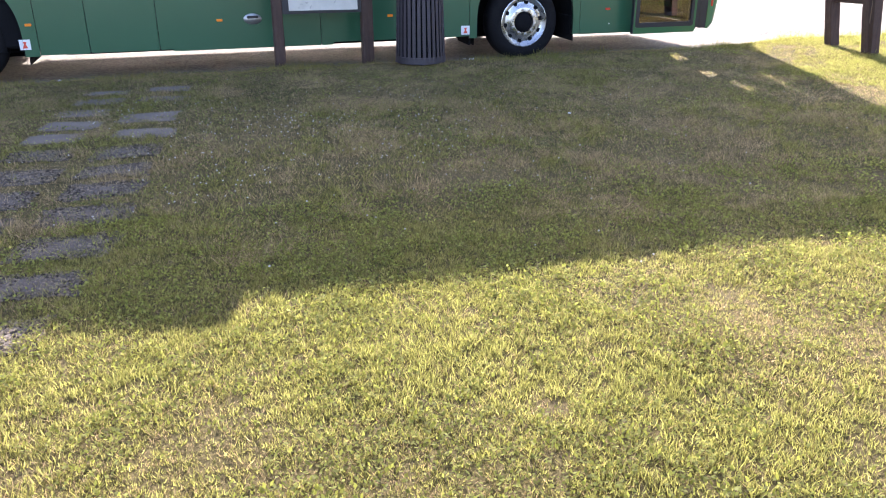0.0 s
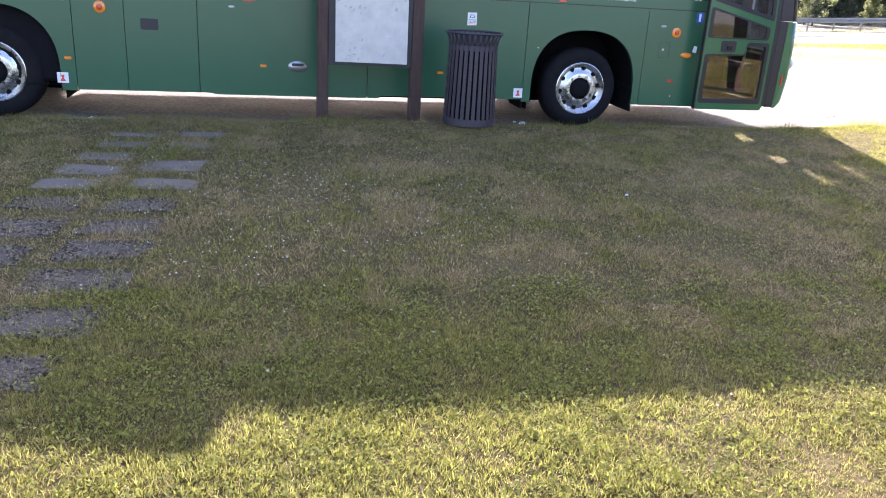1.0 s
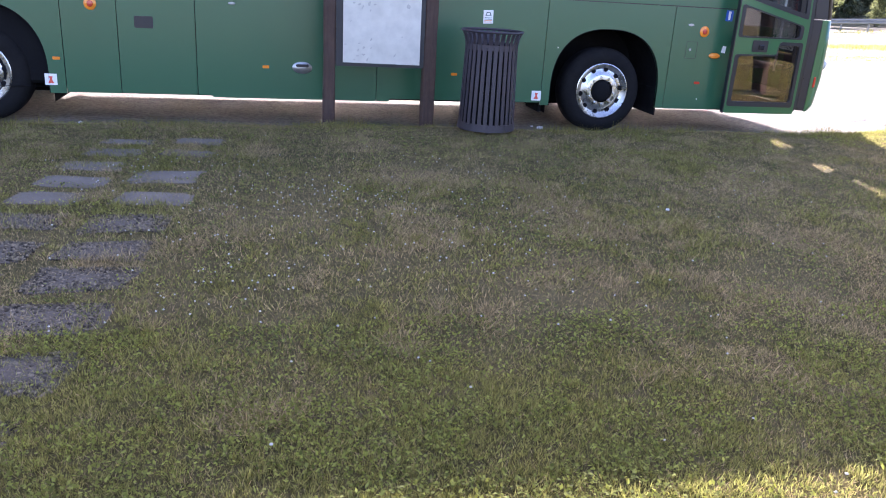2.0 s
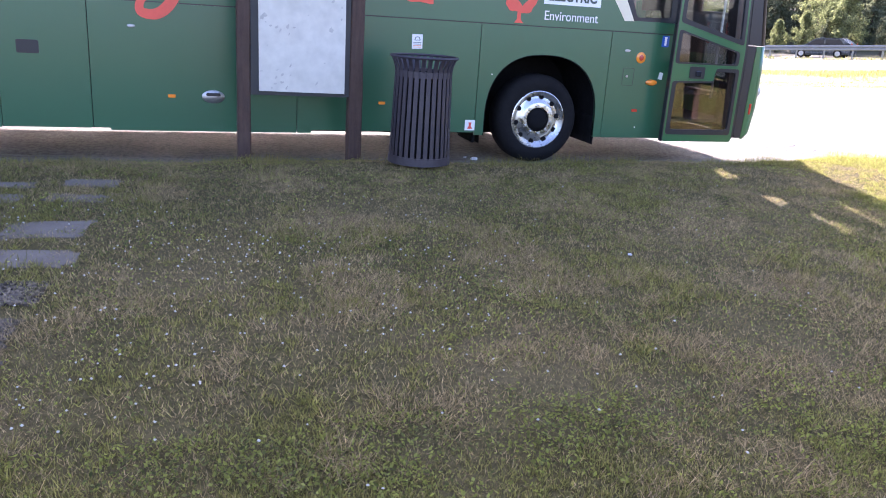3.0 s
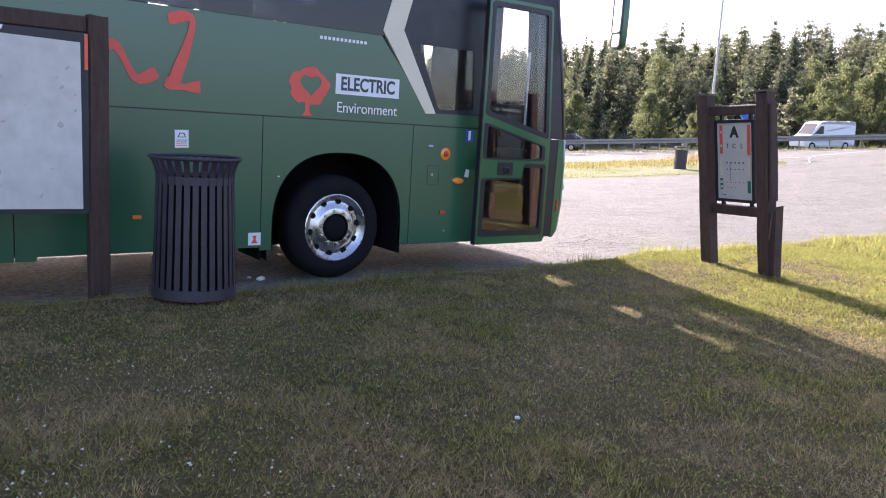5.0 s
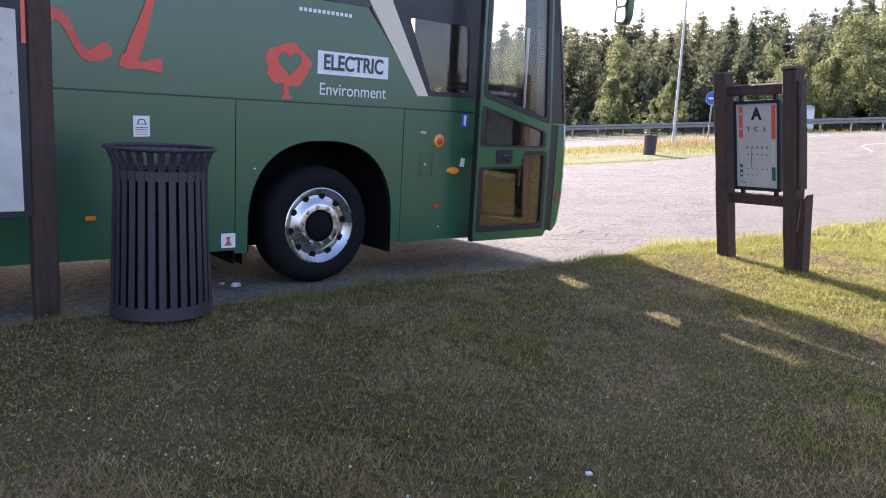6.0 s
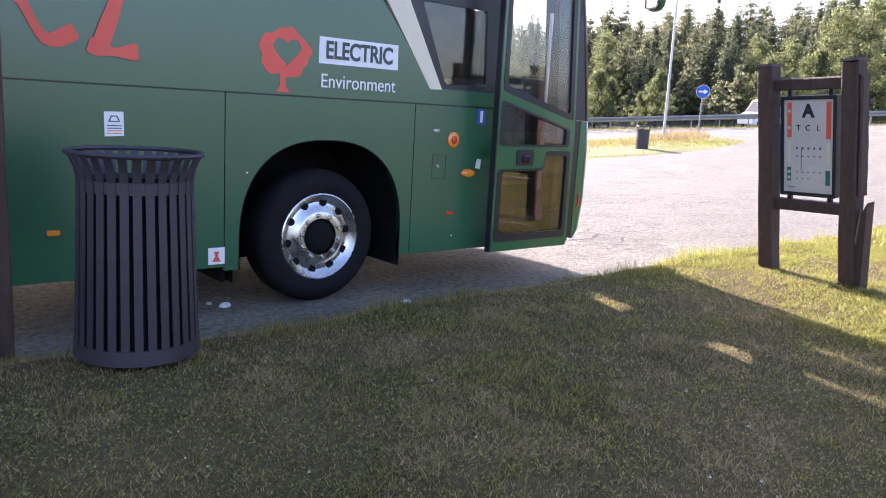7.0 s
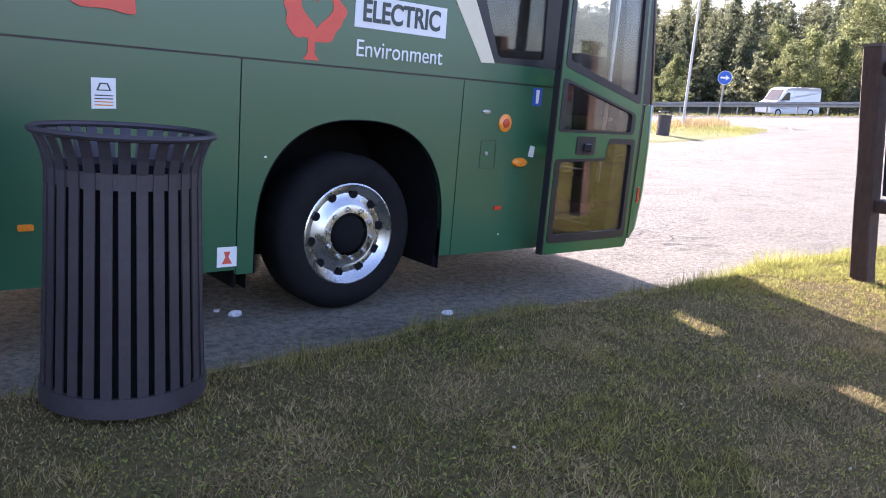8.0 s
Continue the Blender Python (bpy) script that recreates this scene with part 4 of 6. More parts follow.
bm = bmesh.new()
rows = [[bm.verts.new(p) for p in mirror_ring(*lv)] for lv in ((2.045, 0.030, 0.018, 0.014), (2.055, 0.062, 0.035, 0.026), (2.085, 0.088, 0.050, 0.034), (2.14, 0.100, 0.056, 0.036), (2.40, 0.102, 0.060, 0.036), (2.56, 0.098, 0.058, 0.036), (2.62, 0.075, 0.045, 0.028), (2.64, 0.040, 0.024, 0.016))]
for a, b in zip(rows, rows[1:]):
    for k in range(20):
        bm.faces.new((a[k], a[(k + 1) % 20], b[(k + 1) % 20], b[k]))
bm.faces.new(rows[0]), bm.faces.new(rows[-1])
mir = part("mirror_housing", bm, M_GREEN_L, bus, "dark green mirror housing", smooth=True)
for z0, z1, name in ((2.075, 2.20, "lower_mirror"), (2.215, 2.59, "mirror_glass")):
    bm = bmesh.new()
    slab(bm, rounded(-0.092, z0 - 0.012, 0.092, z1 + 0.012, 0.045), [rounded(-0.076, z0, 0.076, z1, 0.035)], 0.024, 0.043, lambda u, v, d: MIRROR @ Vector((-d, u, v)))
    part("mirror_bezel", bm, M_BLACK, mir)
    bm = bmesh.new()
    slab(bm, rounded(-0.080, z0, 0.080, z1, 0.035), [], 0.030, 0.0385, lambda u, v, d: MIRROR @ Vector((-d, u, v)))
    part(name, bm, M_MIRROR, mir)

# signs, lettering and small fittings on the near side
badge = plate("badge", [(2.970, 1.403), (3.604, 1.403), (3.602, 1.572), (2.972, 1.572)], [], M_WHITE, bus, "white lettered badge", 0.001, 0.003)
FACE = Matrix(((1, 0, 0, 0), (0, 0, -1, 0), (0, 1, 0, 0), (0, 0, 0, 1)))
letters("lettering", "ELECTRIC", 0.155, Matrix.Translation((3.287, SIDE - 0.005, 1.487)) @ FACE, M_GREY_TEXT, badge, "bold dark grey capitals", 0.004, 0.80)
letters("lettering", "Environment", 0.128, Matrix.Translation((3.288, SIDE - 0.003, 1.290)) @ FACE, M_WHITE, bus, "thin white lettering", 0.0, 0.915)
# red tree: a ragged crown with a heart-shaped gap, on a short trunk
crown = []
for k in range(60):
    a = 2 * math.pi * k / 60
    r = 1 + 0.07 * math.sin(5 * a + 0.8) + 0.03 * math.sin(11 * a)
    crown.append((2.728 + 0.178 * r * math.cos(a), 1.447 + 0.150 * r * math.sin(a)))
heart = []
for k in range(40):
    a = 2 * math.pi * k / 40
    hx, hz = 16 * math.sin(a) ** 3, 13 * math.cos(a) - 5 * math.cos(2 * a) - 2 * math.cos(3 * a) - math.cos(4 * a)
    heart.append((2.742 + hx * 0.0060, 1.462 + hz * 0.0060))
logo = plate("tree_emblem", crown, [heart], M_RED, bus, "red tree emblem with a heart-shaped gap", 0.001, 0.003)
plate("emblem_trunk", [(2.668, 1.205), (2.765, 1.205), (2.735, 1.24), (2.735, 1.33), (2.695, 1.33), (2.695, 1.24)], [], M_RED, logo, "", 0.0012, 0.0034)
bm = bmesh.new()
strokes(bm, [[(-0.66, 1.70), (-0.70, 1.85), (-0.58, 1.95), (-0.40, 1.96)], [(-0.62, 1.52), (-0.68, 1.62), (-0.67, 1.74)],
             [(-0.28, 1.92), (-0.33, 1.72), (-0.42, 1.45), (-0.52, 1.20), (-0.64, 1.09), (-0.77, 1.10), (-0.76, 1.20), (-0.62, 1.28), (-0.44, 1.36), (-0.24, 1.40), (-0.12, 1.50), (-0.06, 1.58), (-0.14, 1.60), (-0.22, 1.48), (-0.16, 1.37), (0.0, 1.38), (0.16, 1.50)]], 0.095, side_put, 0, 0.004)
strokes(bm, [[(0.3, 1.45), (0.5, 1.6), (0.7, 1.42), (0.95, 1.5)], [(1.0, 1.5), (1.2, 1.62), (1.35, 1.4), (1.5, 1.45)], [(1.58, 1.84), (1.76, 1.84), (1.62, 1.38)], [(1.56, 1.39), (1.68, 1.36), (1.82, 1.37)]], 0.09, side_put, 0, 0.004)
part("script_lettering", bm, M_RED, bus, "large red script lettering")
for k in range(12):
    plate("maker_mark", [(2.81 + 0.038 * k, 1.835), (2.835 + 0.038 * k, 1.836), (2.835 + 0.038 * k, 1.862), (2.81 + 0.038 * k, 1.861)], [], M_WHITE, bus, "", 0.001, 0.003)


def disc(name, x, z, rx, rz, material, parent, label="", out=0.012, n=24):
    bm = bmesh.new()
    m = Matrix.Translation((x, SIDE, z)) @ pose(0, 0, 0, 90, 0, 0) @ Matrix.Diagonal((rx, rz, 1, 1))
    lathe(bm, [(1.0, -0.002), (1.0, out * 0.5), (0.8, out), (0.0, out * 1.1)], n, m)
    return part(name, bm, material, parent, label, smooth=True)


for x, z in ((4.154, 0.932), (-2.117, 0.915)):
    o = disc("round_reflector", x, z, 0.055, 0.058, M_AMBER, bus, "round amber reflector", 0.014)
    disc("reflector_core", x, z, 0.030, 0.032, M_REDLENS, o, "", 0.021)
disc("oval_lamp", 4.319, 0.680, 0.068, 0.032, M_AMBER, bus, "oval amber indicator", 0.022)
for x, z, mt in ((4.157, 0.380, M_REDLENS), (-0.547, 0.397, M_AMBER), (1.362, 0.386, M_AMBER), (-2.45, 0.412, M_AMBER)):
    plate("side_marker", rounded(x - 0.032, z - 0.014, x + 0.032, z + 0.014, 0.006, 2), [], mt, bus, "small amber side marker", -0.002, 0.010)
for x, z in ((3.985, 0.997), (-0.855, 0.978), (-2.46, 0.974)):
    disc("lock_cover", x, z, 0.034, 0.014, M_STEEL, bus, "oval steel lock cover", 0.008)
o = disc("flap_handle", -0.193, 0.399, 0.098, 0.058, M_STEEL, bus, "oval steel flap handle", 0.02, 28)
plate("handle_slot", rounded(-0.255, 0.405, -0.13, 0.435, 0.012, 2), [], M_BLACK, o, "", 0.015, 0.024)
hatch = plate("fuse_hatch", rounded(3.962, 0.640, 4.095, 0.822, 0.012, 3), [rounded(3.966, 0.644, 4.091, 0.818, 0.010, 3)], M_BLACK, bus, "thin outlined hatch", -0.002, 0.002)
disc("hatch_lock", 4.012, 0.735, 0.014, 0.014, M_STEEL, hatch, "", 0.01, 12)
plate("lock_plate", rounded(-1.745, 0.715, -1.575, 0.825, 0.015, 3), [], M_BLACK, bus, "dark recessed lock plate", -0.002, 0.004)
wc = plate("access_sign", rounded(4.385, 1.055, 4.470, 1.170, 0.006, 2), [], M_BLUE, bus, "small blue access sign", 0.001, 0.003)
plate("sign_bar", [(4.416, 1.070), (4.439, 1.070), (4.443, 1.158), (4.412, 1.158)], [], M_WHITE, wc, "", 0.002, 0.0045)
for x, z in ((2.283, 0.188), (-2.515, 0.215)):
    st = plate("jacking_sticker", [(x - 0.053, z - 0.052), (x + 0.053, z - 0.052), (x + 0.053, z + 0.052), (x - 0.053, z + 0.052)], [], M_WHITE, bus, "white jacking point sticker", 0.001, 0.003)
    plate("sticker_mark", [(x - 0.028, z - 0.036), (x + 0.028, z - 0.036), (x + 0.008, z), (x + 0.018, z + 0.028), (x - 0.018, z + 0.028), (x - 0.008, z)], [], M_RED, st, "", 0.002, 0.0045)
no = plate("notice", [(1.636, 0.905), (1.740, 0.910), (1.738, 1.043), (1.634, 1.040)], [], M_WHITE, bus, "small white notice", 0.001, 0.003)
for k in range(4):
    plate("notice_bar", [(1.648, 0.920 + 0.014 * k), (1.727, 0.921 + 0.014 * k), (1.727, 0.926 + 0.014 * k), (1.648, 0.925 + 0.014 * k)], [], M_AMBER if k < 2 else M_GREY_TEXT, no, "", 0.002, 0.0045)
plate("notice_bar", [(1.655, 0.985), (1.72, 0.986), (1.705, 1.02), (1.67, 1.02)], [[(1.665, 0.99), (1.71, 0.991), (1.70, 1.014), (1.675, 1.014)]], M_GREY_TEXT, no, "", 0.002, 0.0045)
# white piece painted in for a patch of sunlight thrown through the door panes
plate("sun_patch", [(4.395, 0.720), (4.445, 0.712), (4.452, 0.785), (4.41, 0.792)], [], M_WHITE, bus, "white patch painted for sunlight from the door panes", 0.001, 0.003)
for x, z in ((4.19, 0.20), (2.48, 0.70)):
    disc("chip_mark", x, z, 0.008, 0.006, M_WHITE, bus, "", 0.002, 8)
for k in range(7):
    plate("vent_slot", [(0.66, 0.82 + 0.03 * k), (1.10, 0.82 + 0.03 * k), (1.10, 0.832 + 0.03 * k), (0.66, 0.832 + 0.03 * k)], [], M_BLACK, bus, "", 0.001, 0.004)
for x0 in (3.70, 2.34):
    part("mud_flap", a_box(x0, x0 + 0.03, SIDE + 0.06, SIDE + 0.5, 0.0, 0.3, 0.01), M_LINER, bus)
part("stepwell_wall", a_box(4.50, 4.54, SIDE + 0.04, SIDE + 1.05, 0.10, 1.02), M_INSIDE, bus)
part("stepwell_wall", a_box(4.54, 5.5, SIDE + 1.05, SIDE + 1.09, 0.10, 1.02), M_INSIDE, bus)
part("stepwell_wall", a_box(4.54, 5.5, SIDE + 0.12, SIDE + 1.05, 0.10, 0.14), M_INSIDE, bus)


# ---- the stop sign in its wooden frame ----
def sign_put_matrix():
    """Local x runs along the sign, y out of its face, z up; the whole leans a little."""
    return Matrix.Translation((6.27, 8.17, 0.05)) @ pose(0, 0, 0, -3.8, 0, 0) @ pose(0, 0, 0, 0, -7.6, 0) @ pose(0, 0, 0, 0, 0, -99)


SM = sign_put_matrix()
sign = thing("stop_sign", "dark stained wooden frame holding a white stop plate", "sign", at=(6.27, 8.17, 0.05))


def s_box(name, x0, x1, y0, y1, z0, z1, material, parent, bevel=0.008, label="", m=None):
    bm = bmesh.new()
    box(bm, x0, x1, y0, y1, z0, z1, bevel, 1, SM @ m if m is not None else SM)
    return part(name, bm, material, parent, label)


def worn_post(bm, x0, x1, y0, y1, z0, z1, m, seed):
    """A sawn post with an uneven top and worn corners."""
    random.seed(seed)
    n = 9
    rows = []
    for k in range(n + 1):
        z = z0 + (z1 - z0) * k / n
        j = [random.uniform(-0.003, 0.003) for _ in range(8)]
        c = 0.010
        pts = [(x0 + c, y0), (x1 - c, y0), (x1, y0 + c), (x1, y1 - c), (x1 - c, y1), (x0 + c, y1), (x0, y1 - c), (x0, y0 + c)]
        rows.append([bm.verts.new(m @ Vector((x + j[i], y + j[-i - 1], z + (random.uniform(-0.012, 0.012) if k == n else 0)))) for i, (x, y) in enumerate(pts)])
    for a, b in zip(rows, rows[1:]):
        for i in range(8):
            bm.faces.new((a[i], a[(i + 1) % 8], b[(i + 1) % 8], b[i]))
    bm.faces.new(rows[0]), bm.faces.new(rows[-1])


for cx, seed, low in ((-0.342, 1, -0.25), (0.335, 2, -0.25)):
    bm = bmesh.new()
    worn_post(bm, cx - 0.062, cx + 0.062, -0.066, 0.054, low, 1.60, SM, seed)
    post = part("post", bm, M_STAIN, sign, "dark stained post")
    bm = bmesh.new()
    cap = [SM @ Vector((cx + u, v, z)) for u, v, z in ((-0.066, -0.070, 1.602), (0.066, -0.070, 1.606), (0.066, 0.058, 1.590), (-0.066, 0.058, 1.592))]
    top = [bm.verts.new(p + Vector((0, 0, 0.018))) for p in cap]
    low_ring = [bm.verts.new(p) for p in cap]
    bm.faces.new(top), bm.faces.new(low_ring)
    for k in range(4):
        bm.faces.new((low_ring[k], low_ring[(k + 1) % 4], top[(k + 1) % 4], top[k]))
    part("weathered_top", bm, M_CAP, post, "greyed end grain")
# outer plank of one post: whole above, split off and leaning out below
bm = bmesh.new()
worn_post(bm, 0.3985, 0.425, -0.050, 0.045, 0.66, 1.50, SM, 9)
part("post_plank", bm, M_STAIN, sign)
bm = bmesh.new()
slab(bm, [(0.399, -0.12), (0.440, -0.12), (0.462, 0.30), (0.482, 0.62), (0.446, 0.55), (0.418, 0.42), (0.402, 0.28)], [], -0.035, 0.055, lambda u, v, d: SM @ Vector((u, -d, v)))
part("split_plank", bm, M_STAIN, sign, "broken plank hanging off the post")
bm = bmesh.new()
slab(bm, [(0.400, 0.34), (0.420, 0.46), (0.440, 0.58), (0.432, 0.46), (0.410, 0.31)], [], 0.046, 0.052, lambda u, v, d: SM @ Vector((u - 0.004, -d - 0.006, v)))
part("split_wood", bm, M_BARE, sign, "pale torn wood")
s_box("cross_beam", -0.279, 0.272, -0.03, 0.05, 1.415, 1.50, M_STAIN, sign)
s_box("cross_beam", -0.279, 0.272, -0.03, 0.05, 0.505, 0.59, M_STAIN, sign)
for x in (-0.17, 0.16):
    s_box("hanger", x - 0.016, x + 0.016, 0.0, 0.03, 1.365, 1.42, M_SIGNBLACK, sign, 0.003)
    s_box("hanger", x - 0.016, x + 0.016, 0.0, 0.03, 0.585, 0.64, M_SIGNBLACK, sign, 0.003)
bm = bmesh.new()
slab(bm, rounded(-0.232, 0.625, 0.222, 1.372, 0.008, 2), [rounded(-0.205, 0.652, 0.195, 1.345, 0.004, 2)], -0.03, 0.022, lambda u, v, d: SM @ Vector((u, -d, v)))
part("plate_frame", bm, M_SIGNBLACK, sign, "black metal plate frame")
s_box("plate", -0.206, 0.196, -0.012, 0.006, 0.651, 1.346, M_PLATE, sign, 0.0, "white timetable plate with red and green bars")


def s_mark(x0, z0, x1, z1, material, name="plate_bar", d=0.0135):
    bm = bmesh.new()
    slab(bm, [(x0, z0), (x1, z0), (x1, z1), (x0, z1)], [], 0.0121, d, lambda u, v, e: SM @ Vector((u, -e, v)))
    return part(name, bm, material, sign)


s_mark(-0.178, 1.065, -0.142, 1.325, M_SIGNRED)
s_mark(0.138, 1.055, 0.176, 1.325, M_SIGNRED)
s_mark(-0.178, 0.735, -0.145, 0.840, M_SIGNGREEN)
s_mark(0.138, 0.715, 0.174, 0.825, M_SIGNGREEN)
s_mark(0.142, 0.86, 0.172, 1.03, M_SIGNYELLOW)
s_mark(-0.176, 0.87, -0.148, 1.04, M_SIGNYELLOW)
for z in (1.262, 1.138, 0.806, 0.762):
    bm = bmesh.new()
    lathe(bm, [(0.013, 0.0136), (0.013, 0.0150), (0.0, 0.0150)], 12, SM @ Matrix.Translation((-0.160, 0, z)) @ pose(0, 0, 0, 90, 0, 0))
    part("route_dot", bm, M_PLATE, sign)
SIGN_FACE = SM @ Matrix(((1, 0, 0, 0), (0, 0, -1, 0), (0, 1, 0, 0), (0, 0, 0, 1)))
letters("stop_letter", "A", 0.132, SIGN_FACE @ Matrix.Translation((-0.006, 1.258, 0.0135)), M_SIGNBLACK, sign, "bold black letter", 0.006)
for x, c in ((-0.085, "T"), (-0.008, "C"), (0.078, "L")):
    letters("column_letter", c, 0.058, SIGN_FACE @ Matrix.Translation((x, 1.135, 0.0135)), M_SIGNBLACK, sign)
for z, n, h in ((0.985, 5, 0.018), (0.925, 5, 0.010), (0.805, 5, 0.008), (0.755, 3, 0.006)):
    for k in range(n):
        x = -0.095 + 0.047 * k
        s_mark(x - 0.008, z - h / 2, x + 0.008, z + h / 2, M_FADED, "text_bar")
s_mark(-0.062, 0.82, -0.058, 0.985, M_GREY_TEXT, "line_mark")
s_mark(-0.17, 0.685, -0.158, 0.695, M_SIGNBLACK, "text_bar")
s_mark(-0.15, 0.684, -0.11, 0.690, M_GREY_TEXT, "text_bar")


# ---- the notice board seen before the coach ----
BY = 9.42
board = thing("notice_board", "dark wooden notice board with a weathered blank white panel", "notice board", at=(0.52, BY, -0.1))


def b_put(u, v, d):
    return Vector((u, BY - d, v))


for x0, x1, seed in ((-0.024, 0.084, 21), (0.921, 1.042, 22)):
    bm = bmesh.new()
    worn_post(bm, x0, x1, BY + 0.0, BY + 0.12, -0.5, 1.74, Matrix.Identity(4), seed)
    part("post", bm, M_STAIN, board)
bm = bmesh.new()
box(bm, 0.087, 0.918, BY + 0.02, BY + 0.09, 1.63, 1.73, 0.008)
part("cross_beam", bm, M_STAIN, board)
bm = bmesh.new()
slab(bm, [(0.087, 0.495), (0.918, 0.495), (0.918, 1.625), (0.087, 1.625)], [], -0.035, -0.003, b_put)
part("backing", bm, M_SIGNBLACK, board, "black backing board")
for x0, x1 in ((0.108, 0.128), (0.895, 0.915)):
    bm = bmesh.new()
    slab(bm, [(x0, 1.40), (x1, 1.40), (x1, 1.62), (x0, 1.62)], [], -0.002, 0.003, b_put)
    part("red_strip", bm, M_SIGNRED, board)
bm = bmesh.new()
slab(bm, [(0.152, 0.530), (0.876, 0.524), (0.868, 1.564), (0.146, 1.580)], [], -0.002, 0.016, b_put)
panel = part("panel", bm, M_PANEL, board, "blank weathered white panel with dark stains")
bm = bmesh.new()
lathe(bm, [(0.046, 0.0162), (0.046, 0.018), (0.0, 0.018)], 20, Matrix.Translation((0.375, BY, 1.415)) @ pose(0, 0, 0, 90, 0, 0))
part("round_mark", bm, M_GREY_TEXT, panel, "faded round mark")
for dz in (-0.02, 0.0, 0.02):
    bm = bmesh.new()
    slab(bm, [(0.345, 1.413 + dz), (0.405, 1.411 + dz), (0.405, 1.417 + dz), (0.345, 1.419 + dz)], [], 0.0181, 0.0195, b_put)
    part("mark_bar", bm, M_STAINED, panel)
random.seed(31)
for k in range(34):
    u, v = random.uniform(0.17, 0.85), random.uniform(0.55, 1.5)
    if k < 22:
        u, v = random.choice([(random.uniform(0.22, 0.42), random.uniform(0.55, 0.78)), (random.uniform(0.7, 0.85), random.uniform(0.85, 1.45)), (random.uniform(0.22, 0.45), random.uniform(1.0, 1.08))])
    w, h, a = random.uniform(0.006, 0.022), random.uniform(0.004, 0.03), random.uniform(0, 3.1)
    pts = []
    for i in range(9):
        r = random.uniform(0.4, 1.0)
        t = 2 * math.pi * i / 9
        pts.append((u + w * r * math.cos(t) + 0.3 * h * math.sin(t), v + h * r * math.sin(t)))
    bm = bmesh.new()
    slab(bm, pts, [], 0.0155, 0.0164 + 0.0001 * k, b_put)
    part("stain", bm, M_STAINED, panel)
bm = bmesh.new()
slab(bm, [(0.33, 1.600), (0.44, 1.597), (0.45, 1.622), (0.35, 1.624)], [], 0.0, 0.004, b_put)
part("paper_label", bm, M_WHITE, board, "small white label")


# ---- slatted litter bins ----
def litter_bin(at, label):
    """A round steel bin: upright slats flaring out at the top, a plain band, rim and base."""
    ob = thing("litter_bin", label, "litter bin", "slatted steel litter bins", at)
    T = Matrix.Translation(at)
    n = 30
    bm = bmesh.new()
    lathe(bm, [(0.228, 0.742), (0.235, 0.742), (0.234, 0.792), (0.227, 0.792)], 48, T, True)
    part("band", bm, M_BIN, ob, smooth=True)
    bm = bmesh.new()
    lathe(bm, [(0.273 + 0.011 * math.cos(a), 0.900 + 0.011 * math.sin(a)) for a in np.linspace(0, 2 * math.pi, 9)[:-1]], 48, T, True)
    part("rim", bm, M_BIN, ob, smooth=True)
    bm = bmesh.new()
    lathe(bm, [(0.249, 0.03), (0.265, 0.03), (0.263, 0.095), (0.247, 0.095)], 48, T, True)
    part("base_ring", bm, M_BIN, ob, smooth=True)
    bm = bmesh.new()
    lathe(bm, [(0.0, 0.06), (0.221, 0.06), (0.205, 0.77), (0.193, 0.77), (0.209, 0.075), (0.0, 0.075)], 32, T)
    part("liner", bm, M_LINER, ob, "dark inner liner", smooth=True)
    w = 0.017
    slat_bm = bmesh.new()
    prof = [(0.252, 0.05), (0.259, 0.06), (0.247, 0.40), (0.237, 0.73), (0.237, 0.79), (0.246, 0.835), (0.260, 0.870), (0.274, 0.897)]
    rows = []
    for r, h in prof:
        rows.append([slat_bm.verts.new((r + d, s, h)) for d, s in ((0.0, -w), (0.0, w), (-0.005, w), (-0.005, -w))])
    for a, b in zip(rows, rows[1:]):
        for k in range(4):
            slat_bm.faces.new((a[k], a[(k + 1) % 4], b[(k + 1) % 4], b[k]))
    bmesh.ops.recalc_face_normals(slat_bm, faces=slat_bm.faces)
    me = bpy.data.meshes.new("slat")
    slat_bm.to_mesh(me)
    slat_bm.free()
    for k in range(n):
        o = part_mesh("slat", me, M_BIN, ob)
        o.matrix_basis = T @ pose(0, 0, 0, 0, 0, 360 * k / n)
    for k in range(3):
        bm = bmesh.new()
        a = radians(120 * k + 20)
        tube(bm, T @ Vector((0.2 * math.cos(a), 0.2 * math.sin(a), -0.06)), T @ Vector((0.2 * math.cos(a), 0.2 * math.sin(a), 0.07)), 0.02)
        part("foot", bm, M_BIN, ob)
    return ob


litter_bin((1.435, 8.92, float(lawn_z(1.435, 8.92)) + 0.0), "round dark brown slatted steel bin on the lawn")


